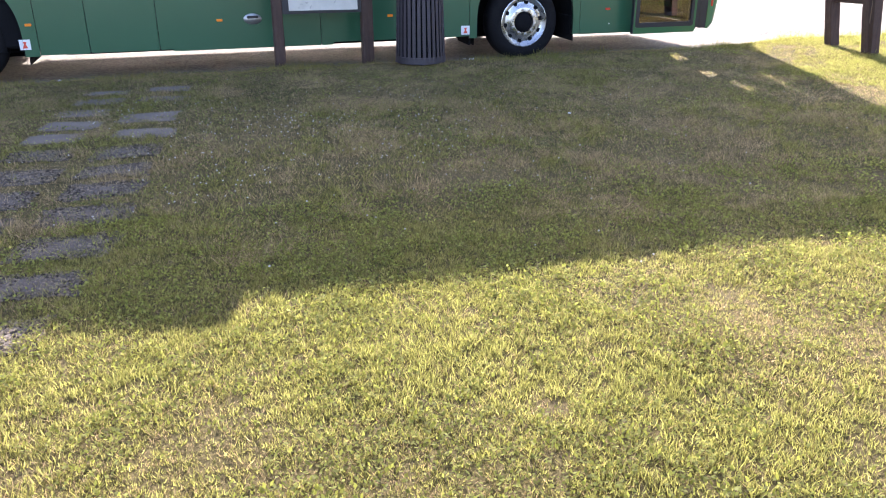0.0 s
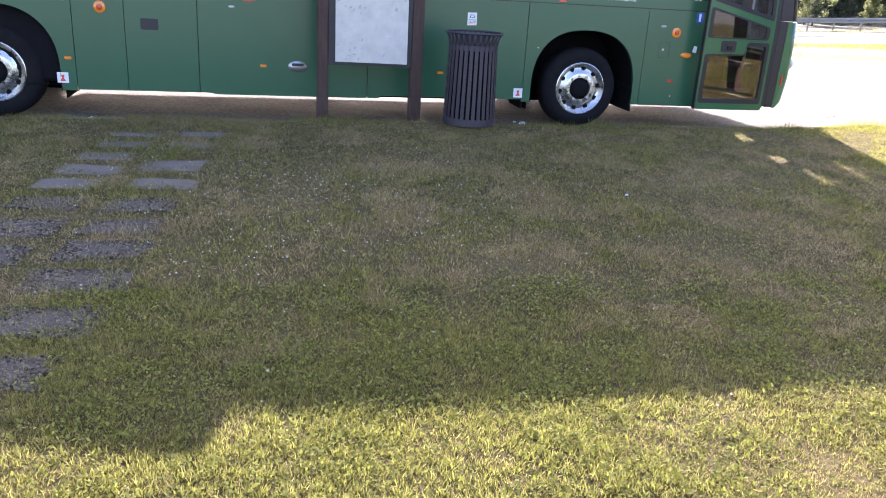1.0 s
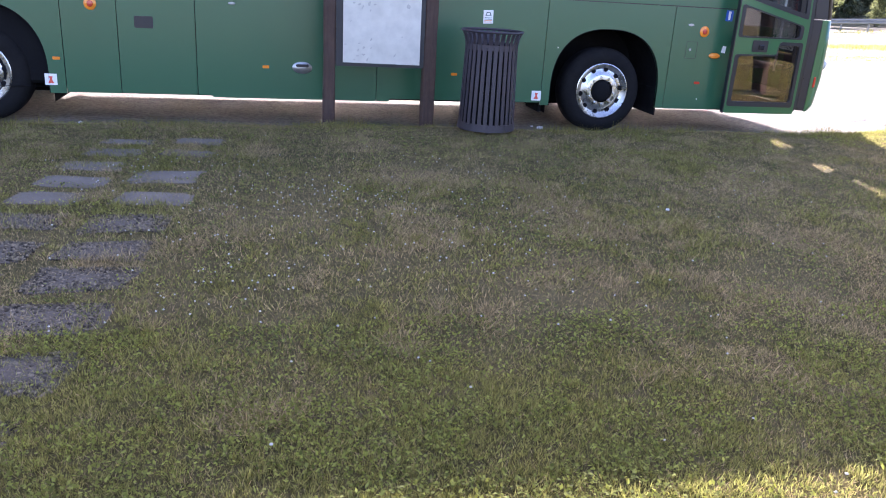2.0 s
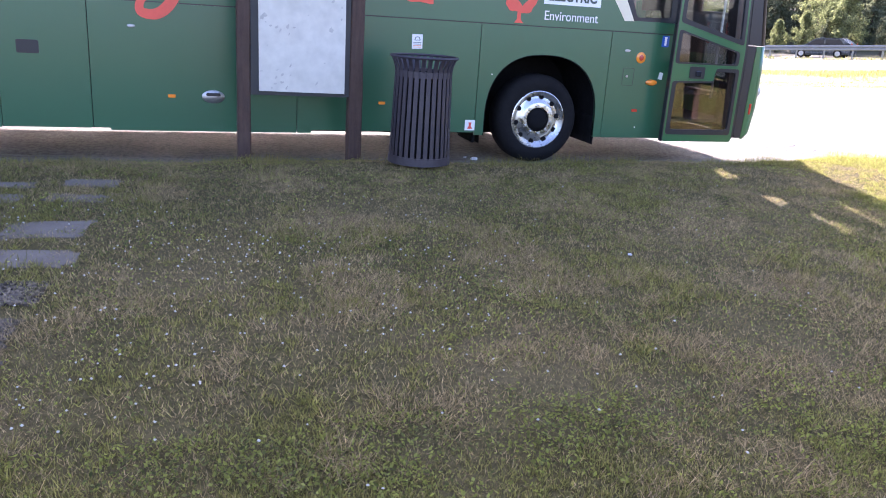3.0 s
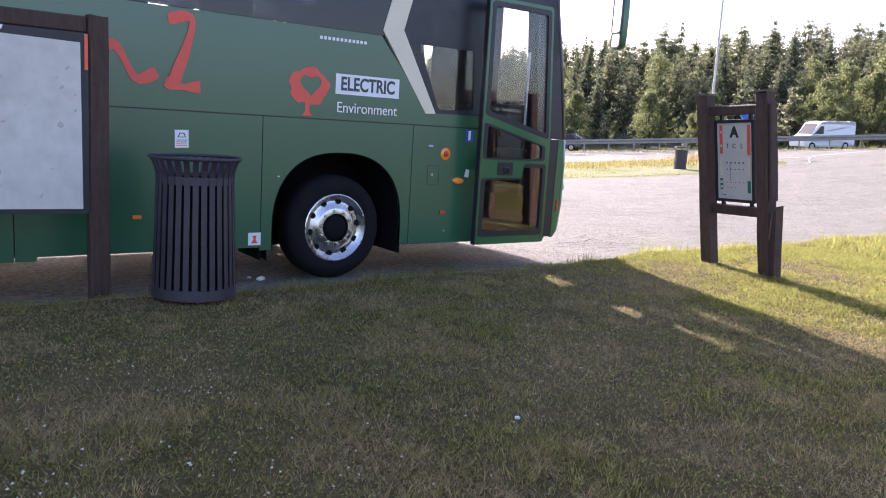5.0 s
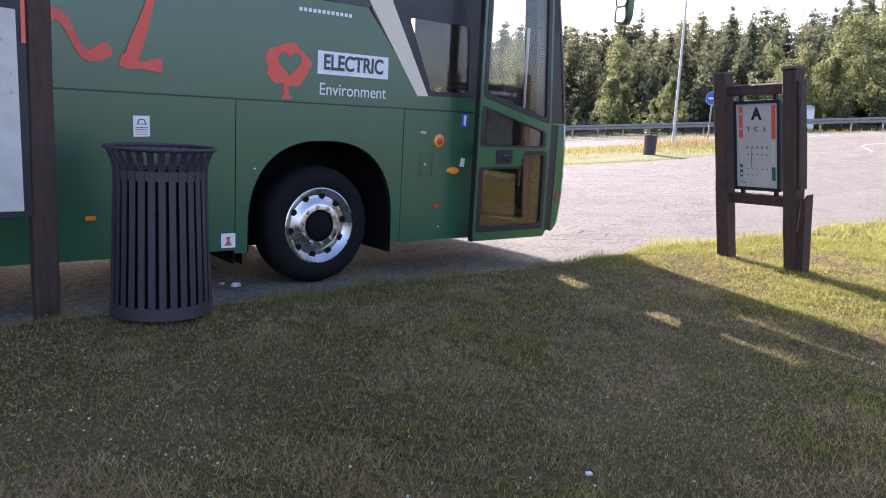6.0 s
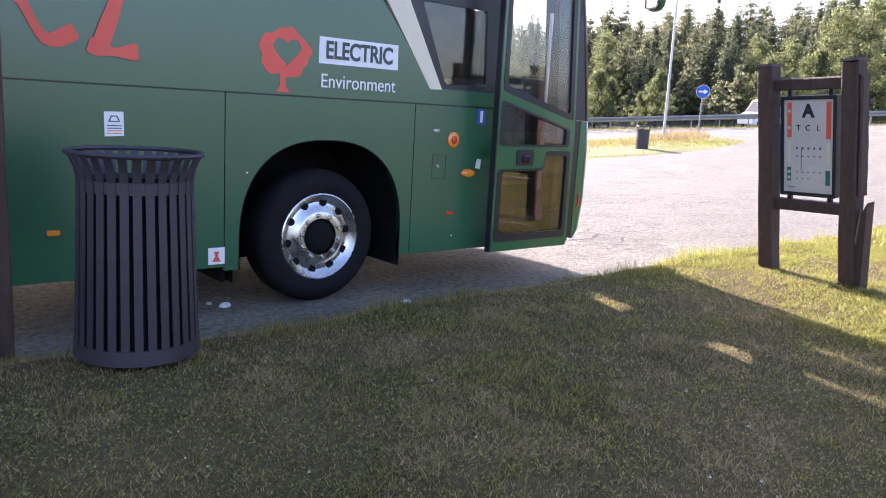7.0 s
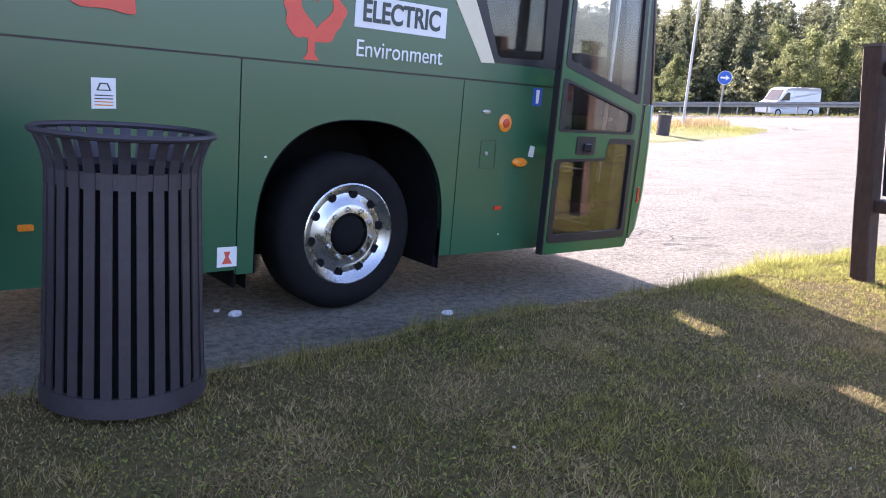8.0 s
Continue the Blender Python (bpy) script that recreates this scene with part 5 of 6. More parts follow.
def lidded_bin(at, label):
    """A plain round bin: straight ribbed drum, rim band, and a flat lid held up on four short posts."""
    ob = thing("lidded_bin", label, "litter bin", "", at)
    T = Matrix.Translation(at)
    bm = bmesh.new()
    n = 40
    rows = []
    for h, r in ((-0.05, 0.236), (0.02, 0.250), (0.76, 0.256)):
        rows.append([bm.verts.new(T @ Vector(((r - 0.008 * (k % 2)) * math.cos(2 * math.pi * k / n), (r - 0.008 * (k % 2)) * math.sin(2 * math.pi * k / n), h))) for k in range(n)])
    for a, b in zip(rows, rows[1:]):
        for k in range(n):
            bm.faces.new((a[k], a[(k + 1) % n], b[(k + 1) % n], b[k]))
    bm.faces.new(rows[0][::-1])
    part("drum", bm, M_BIN, ob)
    bm = bmesh.new()
    lathe(bm, [(0.245, 0.745), (0.272, 0.745), (0.276, 0.775), (0.272, 0.81), (0.245, 0.81)], 40, T, True)
    part("rim", bm, M_BIN, ob, smooth=True)
    bm = bmesh.new()
    lathe(bm, [(0.0, 0.905), (0.262, 0.905), (0.272, 0.915), (0.262, 0.935), (0.0, 0.945)], 40, T)
    part("lid", bm, M_BIN, ob, "flat dark lid", smooth=True)
    for k in range(4):
        a = radians(90 * k + 35)
        p = Vector((0.246 * math.cos(a), 0.246 * math.sin(a), 0))
        bm = bmesh.new()
        tube(bm, T @ (p + Vector((0, 0, 0.79))), T @ (p + Vector((0, 0, 0.912))), 0.016)
        part("post", bm, M_BIN, ob)
    bm = bmesh.new()
    lathe(bm, [(0.0, 0.10), (0.225, 0.10), (0.232, 0.79), (0.224, 0.79), (0.216, 0.115), (0.0, 0.115)], 28, T)
    part("liner", bm, M_LINER, ob, smooth=True)
    return ob


lidded_bin((27.06, 24.70, float(ground_z(27.06, 24.70)) + 0.03), "round dark bin with a raised flat lid, on the grass island")

# ---- lamp pole, direction sign, wires ----
px, py = 34.5, 28.78
pz = float(ground_z(px, py)) + 0.05
pole = thing("lamp_pole", "tall slim grey steel lamp pole", "lamp pole", at=(px, py, pz))
bm = bmesh.new()
tube(bm, (px, py, pz - 0.3), (px - 0.10, py + 0.0, pz + 10.5), 0.070, 0.045, 14)
part("shaft", bm, M_WOODPOLE, pole, smooth=True)
bm = bmesh.new()
tube(bm, (px, py, pz - 0.1), (px, py, pz + 0.4), 0.095, 0.09, 14)
part("base", bm, M_WOODPOLE, pole, smooth=True)
bm = bmesh.new()
tube(bm, (px - 0.10, py, pz + 10.5), (px - 1.2, py - 0.7, pz + 10.9), 0.04, 0.03)
box(bm, px - 1.7, px - 1.15, py - 1.05, py - 0.75, pz + 10.85, pz + 10.97, 0.04, 2)
part("lamp_head", bm, M_GALV, pole)

bx, by = 37.76, 28.87
bz = float(ground_z(bx, by))
blue = thing("direction_sign", "round blue road sign with a white arrow on a post", "road sign", at=(bx, by, bz))
bm = bmesh.new()
tube(bm, (bx, by, bz - 0.2), (bx + 0.03, by, bz + 2.55), 0.045, n=12)
part("post", bm, M_GALV, blue, smooth=True)
BM = Matrix.Translation((bx + 0.02, by, bz + 2.35)) @ pose(0, 0, 0, 90, 0, -53) @ Matrix.Translation((0, 0, 0.06))
bm = bmesh.new()
lathe(bm, [(0.0, -0.01), (0.35, -0.01), (0.35, 0.006), (0.0, 0.006)], 32, BM)
disc_ob = part("disc", bm, M_BLUE, blue, "blue disc", smooth=True)
bm = bmesh.new()
lathe(bm, [(0.335, 0.0065), (0.335, 0.009), (0.35, 0.009), (0.35, 0.0065)], 32, BM, True)
part("border", bm, M_WHITE, disc_ob)
bm = bmesh.new()
slab(bm, [(-0.22, -0.045), (0.05, -0.045), (0.05, -0.13), (0.24, 0.0), (0.05, 0.13), (0.05, 0.045), (-0.22, 0.045)], [], 0.007, 0.010, lambda u, v, d: BM @ Vector((u, v, d)))
part("arrow", bm, M_WHITE, disc_ob)

for k, (dz, dy) in enumerate(((0.0, 0.0), (0.75, 0.3))):
    bm = bmesh.new()
    prev = None
    for i in range(25):
        t = i / 24
        p = Vector((18 + 62 * t, 60 - 46 * t + dy, 9.6 + 2.6 * t + dz - 0.8 * math.sin(math.pi * t)))
        if prev is not None:
            tube(bm, prev, p, 0.012, n=4, caps=False)
        prev = p
    tagged(part("overhead_wire", bm, M_WIRE), "thin dark overhead wire", "wire")


# ---- vehicles on the far road ----
def vehicle(name, label, category, m, body, material, wheel_r, wheel_x, half, windows, glass_slots):
    ob = thing(name, label, category)
    bm = bmesh.new()
    slab(bm, round_corners(body, 0.10, 3), [], -half, half, lambda u, v, d: Vector((u, d, v)))
    bmesh.ops.bevel(bm, geom=[e for e in bm.edges if abs(e.verts[0].co.y) > half - 1e-3 and abs(e.verts[1].co.y - e.verts[0].co.y) < 1e-4], offset=0.07, segments=2, affect="EDGES")
    part("body", bm, material, ob)
    for pts in windows:
        for s in (-1, 1):
            bm = bmesh.new()
            slab(bm, round_corners(pts, 0.06, 3), [], half - 0.02, half + 0.006, lambda u, v, d: Vector((u, s * d, v)))
            part("window", bm, M_DARKGLASS, ob)
    for (u0, v0), (u1, v1) in glass_slots:
        bm = bmesh.new()
        nrm = Vector((v1 - v0, 0, u0 - u1)).normalized() * 0.012
        q = [Vector((u0, -half + 0.15, v0)), Vector((u0, half - 0.15, v0)), Vector((u1, half - 0.2, v1)), Vector((u1, -half + 0.2, v1))]
        a = [bm.verts.new(p - nrm) for p in q]
        b = [bm.verts.new(p + nrm) for p in q]
        bm.faces.new(a), bm.faces.new(b)
        for k in range(4):
            bm.faces.new((a[k], a[(k + 1) % 4], b[(k + 1) % 4], b[k]))
        part("windscreen", bm, M_DARKGLASS, ob)
    for x in wheel_x:
        for s in (-1, 1):
            bm = bmesh.new()
            tube(bm, (x, s * (half - 0.2), wheel_r), (x, s * (half + 0.01), wheel_r), wheel_r, n=24)
            w = part("tyre", bm, M_RUBBER, ob, smooth=True)
            bm = bmesh.new()
            tube(bm, (x, s * (half - 0.1), wheel_r), (x, s * (half + 0.018), wheel_r), wheel_r * 0.6, n=18)
            part("rim", bm, M_STEEL, w, smooth=True)
    for s in (-1, 1):
        bm = bmesh.new()
        box(bm, body[1][0] - 0.03, body[1][0] + 0.03, s * half * 0.8 - 0.16, s * half * 0.8 + 0.16, body[1][1] + 0.02, body[1][1] + 0.2, 0.02)
        part("headlight", bm, M_LAMP, ob)
        bm = bmesh.new()
        box(bm, body[-1][0] - 0.02, body[-1][0] + 0.02, s * half * 0.85 - 0.08, s * half * 0.85 + 0.08, 0.85, 1.15, 0.01)
        part("tail_light", bm, M_REDLENS, ob)
    ob.matrix_basis = m
    return ob


def on_road(s, b, turn):
    p = along(s, b)
    return Matrix.Translation((p.x, p.y, float(ground_z(p.x, p.y)) + 0.02)) @ pose(0, 0, 0, 0, 3.2, turn)


van = vehicle("delivery_van", "white panel van on the far road", "van", on_road(9.7, 7.0, 160) @ Matrix.Scale(0.88, 4), [(2.75, 0.30), (2.80, 0.85), (2.55, 1.15), (1.95, 1.40), (1.20, 2.40), (0.8, 2.52), (-2.70, 2.52), (-2.80, 2.3), (-2.80, 0.32)], M_VAN, 0.34, (1.9, -1.75), 1.0,
        [[(0.75, 1.42), (1.75, 1.42), (1.10, 2.12), (0.75, 2.12)]], [((1.97, 1.42), (1.24, 2.34))])
part("bumper", a_box(2.70, 2.84, -0.95, 0.95, 0.28, 0.56, 0.04, 2), M_RUBBER, van, "dark plastic bumper")
part("grille", a_box(2.72, 2.825, -0.55, 0.55, 0.62, 0.80, 0.02), M_RUBBER, van, "dark grille")
for s in (-1, 1):
    part("sill", a_box(-1.3, 1.45, s * 1.0 - 0.012, s * 1.0 + 0.012, 0.34, 0.50, 0.008), M_RUBBER, van)
    part("door_seam", a_box(0.62, 0.64, s * 1.0 - 0.006, s * 1.0 + 0.006, 0.5, 2.2, 0.002), M_RUBBER, van)
    part("mirror", a_box(1.55, 1.72, s * 1.12 - 0.10, s * 1.12 + 0.08, 1.42, 1.78, 0.03, 2), M_RUBBER, van, "black wing mirror")
vehicle("car", "dark grey estate car on the far road", "car", on_road(-11.3, 4.2, 120), [(2.2, 0.25), (2.3, 0.62), (2.1, 0.88), (1.15, 1.00), (0.45, 1.48), (-1.5, 1.52), (-2.2, 1.05), (-2.3, 0.8), (-2.28, 0.28)], M_CARPAINT, 0.32, (1.4, -1.35), 0.9,
        [[(-0.25, 1.02), (1.0, 1.02), (0.42, 1.40), (-0.25, 1.42)], [(-1.75, 1.04), (-0.35, 1.02), (-0.35, 1.42), (-1.42, 1.42)]], [((1.13, 1.02), (0.5, 1.44))])

# litter on the verge by the wheel
random.seed(8)
for x, y, s in ((2.445, 10.23, 0.034), (2.385, 10.34, 0.016), (3.585, 9.75, 0.03), (-2.11, 9.15, 0.05), (1.95, 6.35, 0.012)):
    bm = bmesh.new()
    bmesh.ops.create_icosphere(bm, subdivisions=2, radius=s)
    z = max(float(lawn_z(x, y)) if y < 9.5 else -1, float(ground_z(x, y)))
    for v in bm.verts:
        v.co = Vector((x + v.co.x * random.uniform(0.8, 1.6), y + v.co.y * random.uniform(0.6, 1.3), z + 0.3 * s + v.co.z * random.uniform(0.3, 0.9)))
    tagged(part("litter", bm, M_PAPER), "crumpled scrap of pale paper on the ground", "litter")


# ---- the wood behind the road ----
def clump_mesh(name, centres, sizes, count, leaf, seed, flat=0.0):
    """Many small leaf quads strewn in ellipsoids."""
    rng = np.random.default_rng(seed)
    w = np.array([s[0] * s[1] * s[2] for s in sizes]) ** 0.67
    pick = rng.choice(len(centres), count, p=w / w.sum())
    d = rng.normal(size=(count, 3))
    d /= np.linalg.norm(d, axis=1)[:, None]
    r = 0.35 + 0.85 * rng.random(count) ** 0.7
    c = np.array(centres)[pick] + d * np.array(sizes)[pick] * r[:, None]
    a = rng.normal(size=(count, 3))
    a /= np.linalg.norm(a, axis=1)[:, None]
    b = np.cross(a, rng.normal(size=(count, 3)))
    b /= np.linalg.norm(b, axis=1)[:, None]
    s = leaf * rng.uniform(0.6, 1.4, count)[:, None]
    v = np.stack([c - a * s, c - b * s * 0.6, c + a * s, c + b * s * 0.6], 1).reshape(-1, 3)
    return quick_mesh(name, v, np.arange(count * 4).reshape(-1, 4))


def spruce(seed, height, spread, material, label, pine=False):
    """A conifer: whorls of drooping branches, each hung with many small needle sprays."""
    ob = thing("spruce_tree" if not pine else "pine_tree", label, "tree", "trees of the wood")
    rng = np.random.default_rng(seed)
    bm = bmesh.new()
    tube(bm, (0, 0, -0.5), (0.05, 0, height * 0.97), 0.12 + height * 0.006, 0.02, 8)
    part("trunk", bm, M_BARK, ob)
    C, S, D = [], [], []
    levels = int(height * (2.3 if not pine else 1.7))
    for i in range(levels):
        t = (i + rng.uniform(0, 0.8)) / levels
        z = height * (0.04 + 0.95 * t) if not pine else height * (0.15 + 0.83 * t)
        reach = spread * ((1 - t) ** 0.68 + 0.01) if not pine else spread * (0.30 + 0.8 * math.sin(math.pi * min(1, 0.12 + 0.8 * t))) * (1 - 0.5 * t)
        for k in range(15):
            az, L = rng.uniform(0, 2 * math.pi), reach * rng.uniform(0.45, 1.15)
            drop = rng.uniform(-0.5, -0.12) if not pine else rng.uniform(0.0, 0.4)
            for j in range(max(3, int(L * (3.2 + 4.5 * t)))):
                u = rng.uniform(0.12, 1.0)
                C.append((math.cos(az) * L * u + rng.normal() * 0.13, math.sin(az) * L * u + rng.normal() * 0.13, z + drop * L * u + rng.normal() * 0.13))
                S.append(0.40 * (1.2 - 0.45 * u) * (0.38 + 0.62 * (1 - t) ** 0.8))
                D.append((math.cos(az), math.sin(az), drop))
    C, S, D = np.array(C), np.array(S)[:, None], np.array(D)
    n = len(C)
    a = (D if not pine else 0.0) + rng.normal(size=(n, 3)) * (0.45 if not pine else 1.0)
    a /= np.linalg.norm(a, axis=1)[:, None]
    b = np.cross(a, rng.normal(size=(n, 3)) * (0.6, 0.6, 0.6) + (0, 0, 0.7))
    b /= np.linalg.norm(b, axis=1)[:, None]
    down = np.array([0, 0, -0.35 if not pine else 0.2])
    v = np.stack([C - a * S * 0.8, C + b * S * 0.42, C + a * S + down * S, C - b * S * 0.42], 1).reshape(-1, 3)
    part_mesh("crown", quick_mesh("crown", v, np.arange(n * 4).reshape(-1, 4)), material, ob)
    return ob


def broadleaf(seed, height, spread, label, leaf=0.095, peak=0.0):
    """A broadleaf tree: limbs that carry many small uneven leaf clumps; peak narrows it towards the top."""
    ob = thing("birch_tree", label, "tree", "trees of the wood")
    rng = np.random.default_rng(seed)
    bm = bmesh.new()
    tube(bm, (0, 0, -0.4), (0.1, 0.05, height * 0.55), 0.12, 0.06, 8)
    tube(bm, (0.1, 0.05, height * 0.55), (0.0, 0.1, height * 0.92), 0.06, 0.02, 6)
    lobes, sizes = [], []
    for k in range(70):
        t = (k + 0.5) / 70
        z = height * (0.10 + 0.86 * t)
        wide = math.sin(math.pi * (0.20 + 0.74 * t)) * (1 - peak * t)
        r = spread * wide * rng.uniform(0.15, 1.25)
        az = k * 2.4 + rng.uniform(-0.6, 0.6)
        c = (r * math.cos(az), r * math.sin(az), z + rng.uniform(-0.04, 0.06) * height)
        if k % 4 == 0:
            tube(bm, (0.05, 0.02, z * 0.75), (c[0] * 0.8, c[1] * 0.8, c[2]), 0.04, 0.012, 5)
        lobes.append(c)
        s = spread * rng.uniform(0.10, 0.27)
        sizes.append((s * rng.uniform(0.8, 1.3), s * rng.uniform(0.8, 1.3), s * rng.uniform(0.6, 1.3)))
    part("trunk", bm, M_BARK, ob)
    part_mesh("crown", clump_mesh("crown", lobes, sizes, int(4200 + 420 * height), leaf, seed), M_LEAF, ob)
    return ob


random.seed(77)
kinds = [("s", spruce(1, 12.5, 3.5, M_NEEDLE, "tall dark green spruce in the wood")), ("s", spruce(2, 13.5, 3.6, M_NEEDLE, "tall dark green spruce in the wood")),
         ("s", spruce(3, 11.5, 3.3, M_NEEDLE, "tall dark green spruce in the wood")), ("p", spruce(4, 12.5, 3.7, M_PINE, "grey-green pine with a loose crown", True)), ("p", spruce(5, 11.0, 3.4, M_PINE, "grey-green pine with a loose crown", True)),
         ("b", broadleaf(6, 10.5, 2.6, "sunlit light green broadleaf tree at the wood's edge")), ("b", broadleaf(7, 6.0, 2.1, "low light green broadleaf tree by the road", 0.095, 0.55)),
         ("b", broadleaf(8, 8.0, 2.4, "sunlit light green broadleaf tree at the wood's edge")), ("y", spruce(9, 5.5, 1.5, M_PINE, "young grey-green pine at the wood's edge", True))]
placed = set()


def plant(k, s, b, size):
    p = along(s, b)
    m = Matrix.Translation((p.x, p.y, float(ground_z(p.x, p.y)) + 0.02)) @ pose(0, 0, 0, random.uniform(-2, 2), random.uniform(-2, 2), random.uniform(0, 360)) @ Matrix.Diagonal((size, size, size * random.uniform(0.93, 1.08), 1))
    ob = kinds[k][1]
    if k in placed:
        o = copy_thing(ob, Matrix.Identity(4))
        o.matrix_basis = m
    else:
        placed.add(k)
        ob.matrix_basis = m


# a front row of low bushes and saplings, then rows of conifers, thinning out to both sides
for s in np.arange(-30, 34, 2.6):
    plant(random.choice((6, 8, 8, 8, 7)), s + random.uniform(-0.8, 0.8), random.uniform(11.5, 15.5), random.uniform(0.32, 0.60))
for b0, gap, pick, size in ((24, 2.6, (0, 2, 2, 4, 0, 2), 0.80), (30, 2.4, (0, 3, 2, 0, 4), 0.90), (37, 2.1, (0, 1, 3, 0, 4), 0.96), (44, 2.0, (3, 4, 3, 1), 1.0), (51, 2.1, (3, 4, 3, 4), 1.05)):
    for s in np.arange(-80, 70, gap):
        u = (s + 74) / 134
        if not -22 - 0.5 * b0 < s < 22 + 0.45 * b0 and random.random() < 0.88:
            continue
        plant(random.choice(pick), s + random.uniform(-1.0, 1.0), b0 + random.uniform(-2.5, 2.5), size * random.choice((0.86, 0.92, 0.97, 1.02, 1.07)) * (0.66 + 0.34 * u))
# unseen pines added behind the coach to block horizon glow from reaching under it
for s in np.arange(-100, -33, 2.6):
    plant(8, s, random.uniform(15, 30), random.uniform(1.6, 2.1))
for s, b, k, z in ((-12.2, 12, 6, 0.92), (-13.8, 13, 6, 0.75), (-5.2, 12, 6, 0.90), (-4.0, 13, 6, 0.72), (0.3, 12, 6, 0.80), (-9.2, 13, 8, 0.68), (5.6, 12.5, 8, 0.80), (7.2, 14, 8, 1.05), (9.6, 14, 7, 0.82), (11.6, 14, 7, 0.93), (13.6, 15, 6, 1.05),
                   (8.6, 24, 5, 0.72), (14.8, 18, 5, 0.98), (17.6, 17, 5, 1.08), (20.5, 19, 5, 1.05), (24, 18, 5, 1.0), (-7.0, 25, 5, 0.86), (-2.5, 21, 8, 1.15), (2.5, 20, 8, 1.2), (-17, 20, 5, 0.9), (-24, 14, 7, 0.8), (30, 17, 5, 1.0)):
    plant(k, s, b, z)


# ---- grass, clover and flowers on the lawn ----
LATTICE = np.random.default_rng(404).uniform(-1, 1, (128, 128))


def cloud(x, y, size, seed=0):
    """Smooth random patches of about this size, between -1 and 1."""
    u, v = (0.8 * x + 0.6 * y) / size + 31.7 * seed, (0.8 * y - 0.6 * x) / size + 17.3 * seed
    i, j = np.floor(u).astype(int), np.floor(v).astype(int)
    f, g = u - i, v - j
    f, g = f * f * (3 - 2 * f), g * g * (3 - 2 * g)
    at = lambda p, q: LATTICE[p % 128, q % 128]
    return (at(i, j) * (1 - f) + at(i + 1, j) * f) * (1 - g) + (at(i, j + 1) * (1 - f) + at(i + 1, j + 1) * f) * g


def on_pad(x, y):
    hit = np.zeros(len(x), bool)
    for cx, cy, w, l in PADS:
        u, v = x - cx, y - cy
        u, v = u - 0.12 * v, v + 0.10 * u
        hit |= (np.abs(u) < w * (0.34 + 0.15 * cloud(x, y, 0.07, 41))) & (np.abs(v) < l * (0.33 + 0.17 * cloud(x, y, 0.07, 42)))
    return hit


def straw_share(x, y):
    """0 green to 1 straw: random dry patches, plus brown put in for the coach's shade."""
    patch = 0.70 * cloud(x, y, 0.80, 1) + 0.50 * cloud(x, y, 0.30, 2) + 0.35 * cloud(x, y, 0.11, 3)
    # the y step browns the shaded lawn, the x step undoes it in the sun
    return np.clip(0.27 + (0.60 + 0.35 * step(4.2, 5.0, y)) * patch + 0.52 * step(3.6, 5.0, y) - 0.48 * step(4.6, 5.4, x), 0, 1)


def blades(rng, x, y, length, width, lean, fan=None):
    n = len(x)
    z = np.maximum(lawn_z(x, y), -0.19)
    az, tilt = rng.uniform(0, 2 * math.pi, n), rng.uniform(0, 2 * math.pi, n) if fan is None else fan + rng.normal(0, 0.5, n)
    side = np.stack([np.cos(az), np.sin(az), np.zeros(n)], 1) * (width * 0.5)[:, None]
    tip = np.stack([np.cos(tilt) * lean, np.sin(tilt) * lean, np.sqrt(np.maximum(0.05, 1 - lean ** 2))], 1) * length[:, None]
    base = np.stack([x, y, z - 0.004], 1)
    return np.stack([base - side, base + side, base + tip], 1).reshape(-1, 3)


def sow(name, count, x0, x1, y0, y1, keep, length, width, lean, material, label, seed, tuft=0, girth=0.011):
    """Strews blades over an area; with tuft, in small bunches of about that many that fan out from their middle."""
    rng = np.random.default_rng(seed)
    x, y, fan = rng.uniform(x0, x1, count), rng.uniform(y0, y1, count), None
    if tuft:
        at, fan = rng.integers(0, count // tuft, count), rng.uniform(0, 2 * math.pi, count)
        out = np.abs(rng.normal(0, girth, count))
        x, y = x[at] + out * np.cos(fan), y[at] + out * np.sin(fan)
    ok = (y < lawn_edge(x) + 0.06) & ~(on_pad(x, y) & (rng.random(count) > 0.38)) & keep(rng, x, y)
    x, y, fan = x[ok], y[ok], fan[ok] if tuft else None
    n = len(x)
    lush = 0.65 + 0.75 * (1 - straw_share(x, y)) + 0.8 * np.clip(cloud(x, y, 0.07, 5) + 0.6 * cloud(x, y, 0.2, 6) - 0.3, 0, 1) + 0.9 * step(lawn_edge(x) - 0.5, lawn_edge(x) - 0.1, y) * np.clip(0.4 + waves(x, y, 0.4, 7.0), 0, 1)
    L = rng.uniform(length[0], length[1], n) * lush
    v = blades(rng, x, y, L, rng.uniform(width[0], width[1], n), np.clip(rng.normal(lean, 0.22, n), 0.05, 0.97), fan)
    me = quick_mesh(name, v, np.arange(n * 3).reshape(-1, 3))
    tagged(part_mesh(name, me, material), label, "grass", kind="stuff")


green_keep = lambda rng, x, y: rng.random(len(x)) > straw_share(x, y) * 0.88
dry_keep = lambda rng, x, y: rng.random(len(x)) < 0.10 + 0.90 * straw_share(x, y)
inside = lambda rng, x, y: (rng.random(len(x)) < step(-2.6, -1.9, x + 0.3 * cloud(x, y, 0.3, 51)) * (1 - step(2.5, 3.2, x + 0.3 * cloud(x, y, 0.3, 52))) * step(1.9, 2.3, y + 0.2 * cloud(x, y, 0.3, 53)))
near_keep = lambda keep: lambda rng, x, y: keep(rng, x, y) & inside(rng, x, y) & (rng.random(len(x)) > step(4.1, 5.0, y + 0.25 * waves(x, y, 0.4)))
far_keep = lambda keep: lambda rng, x, y: keep(rng, x, y) & (rng.random(len(x)) < step(4.1, 5.0, y + 0.25 * waves(x, y, 0.4)))
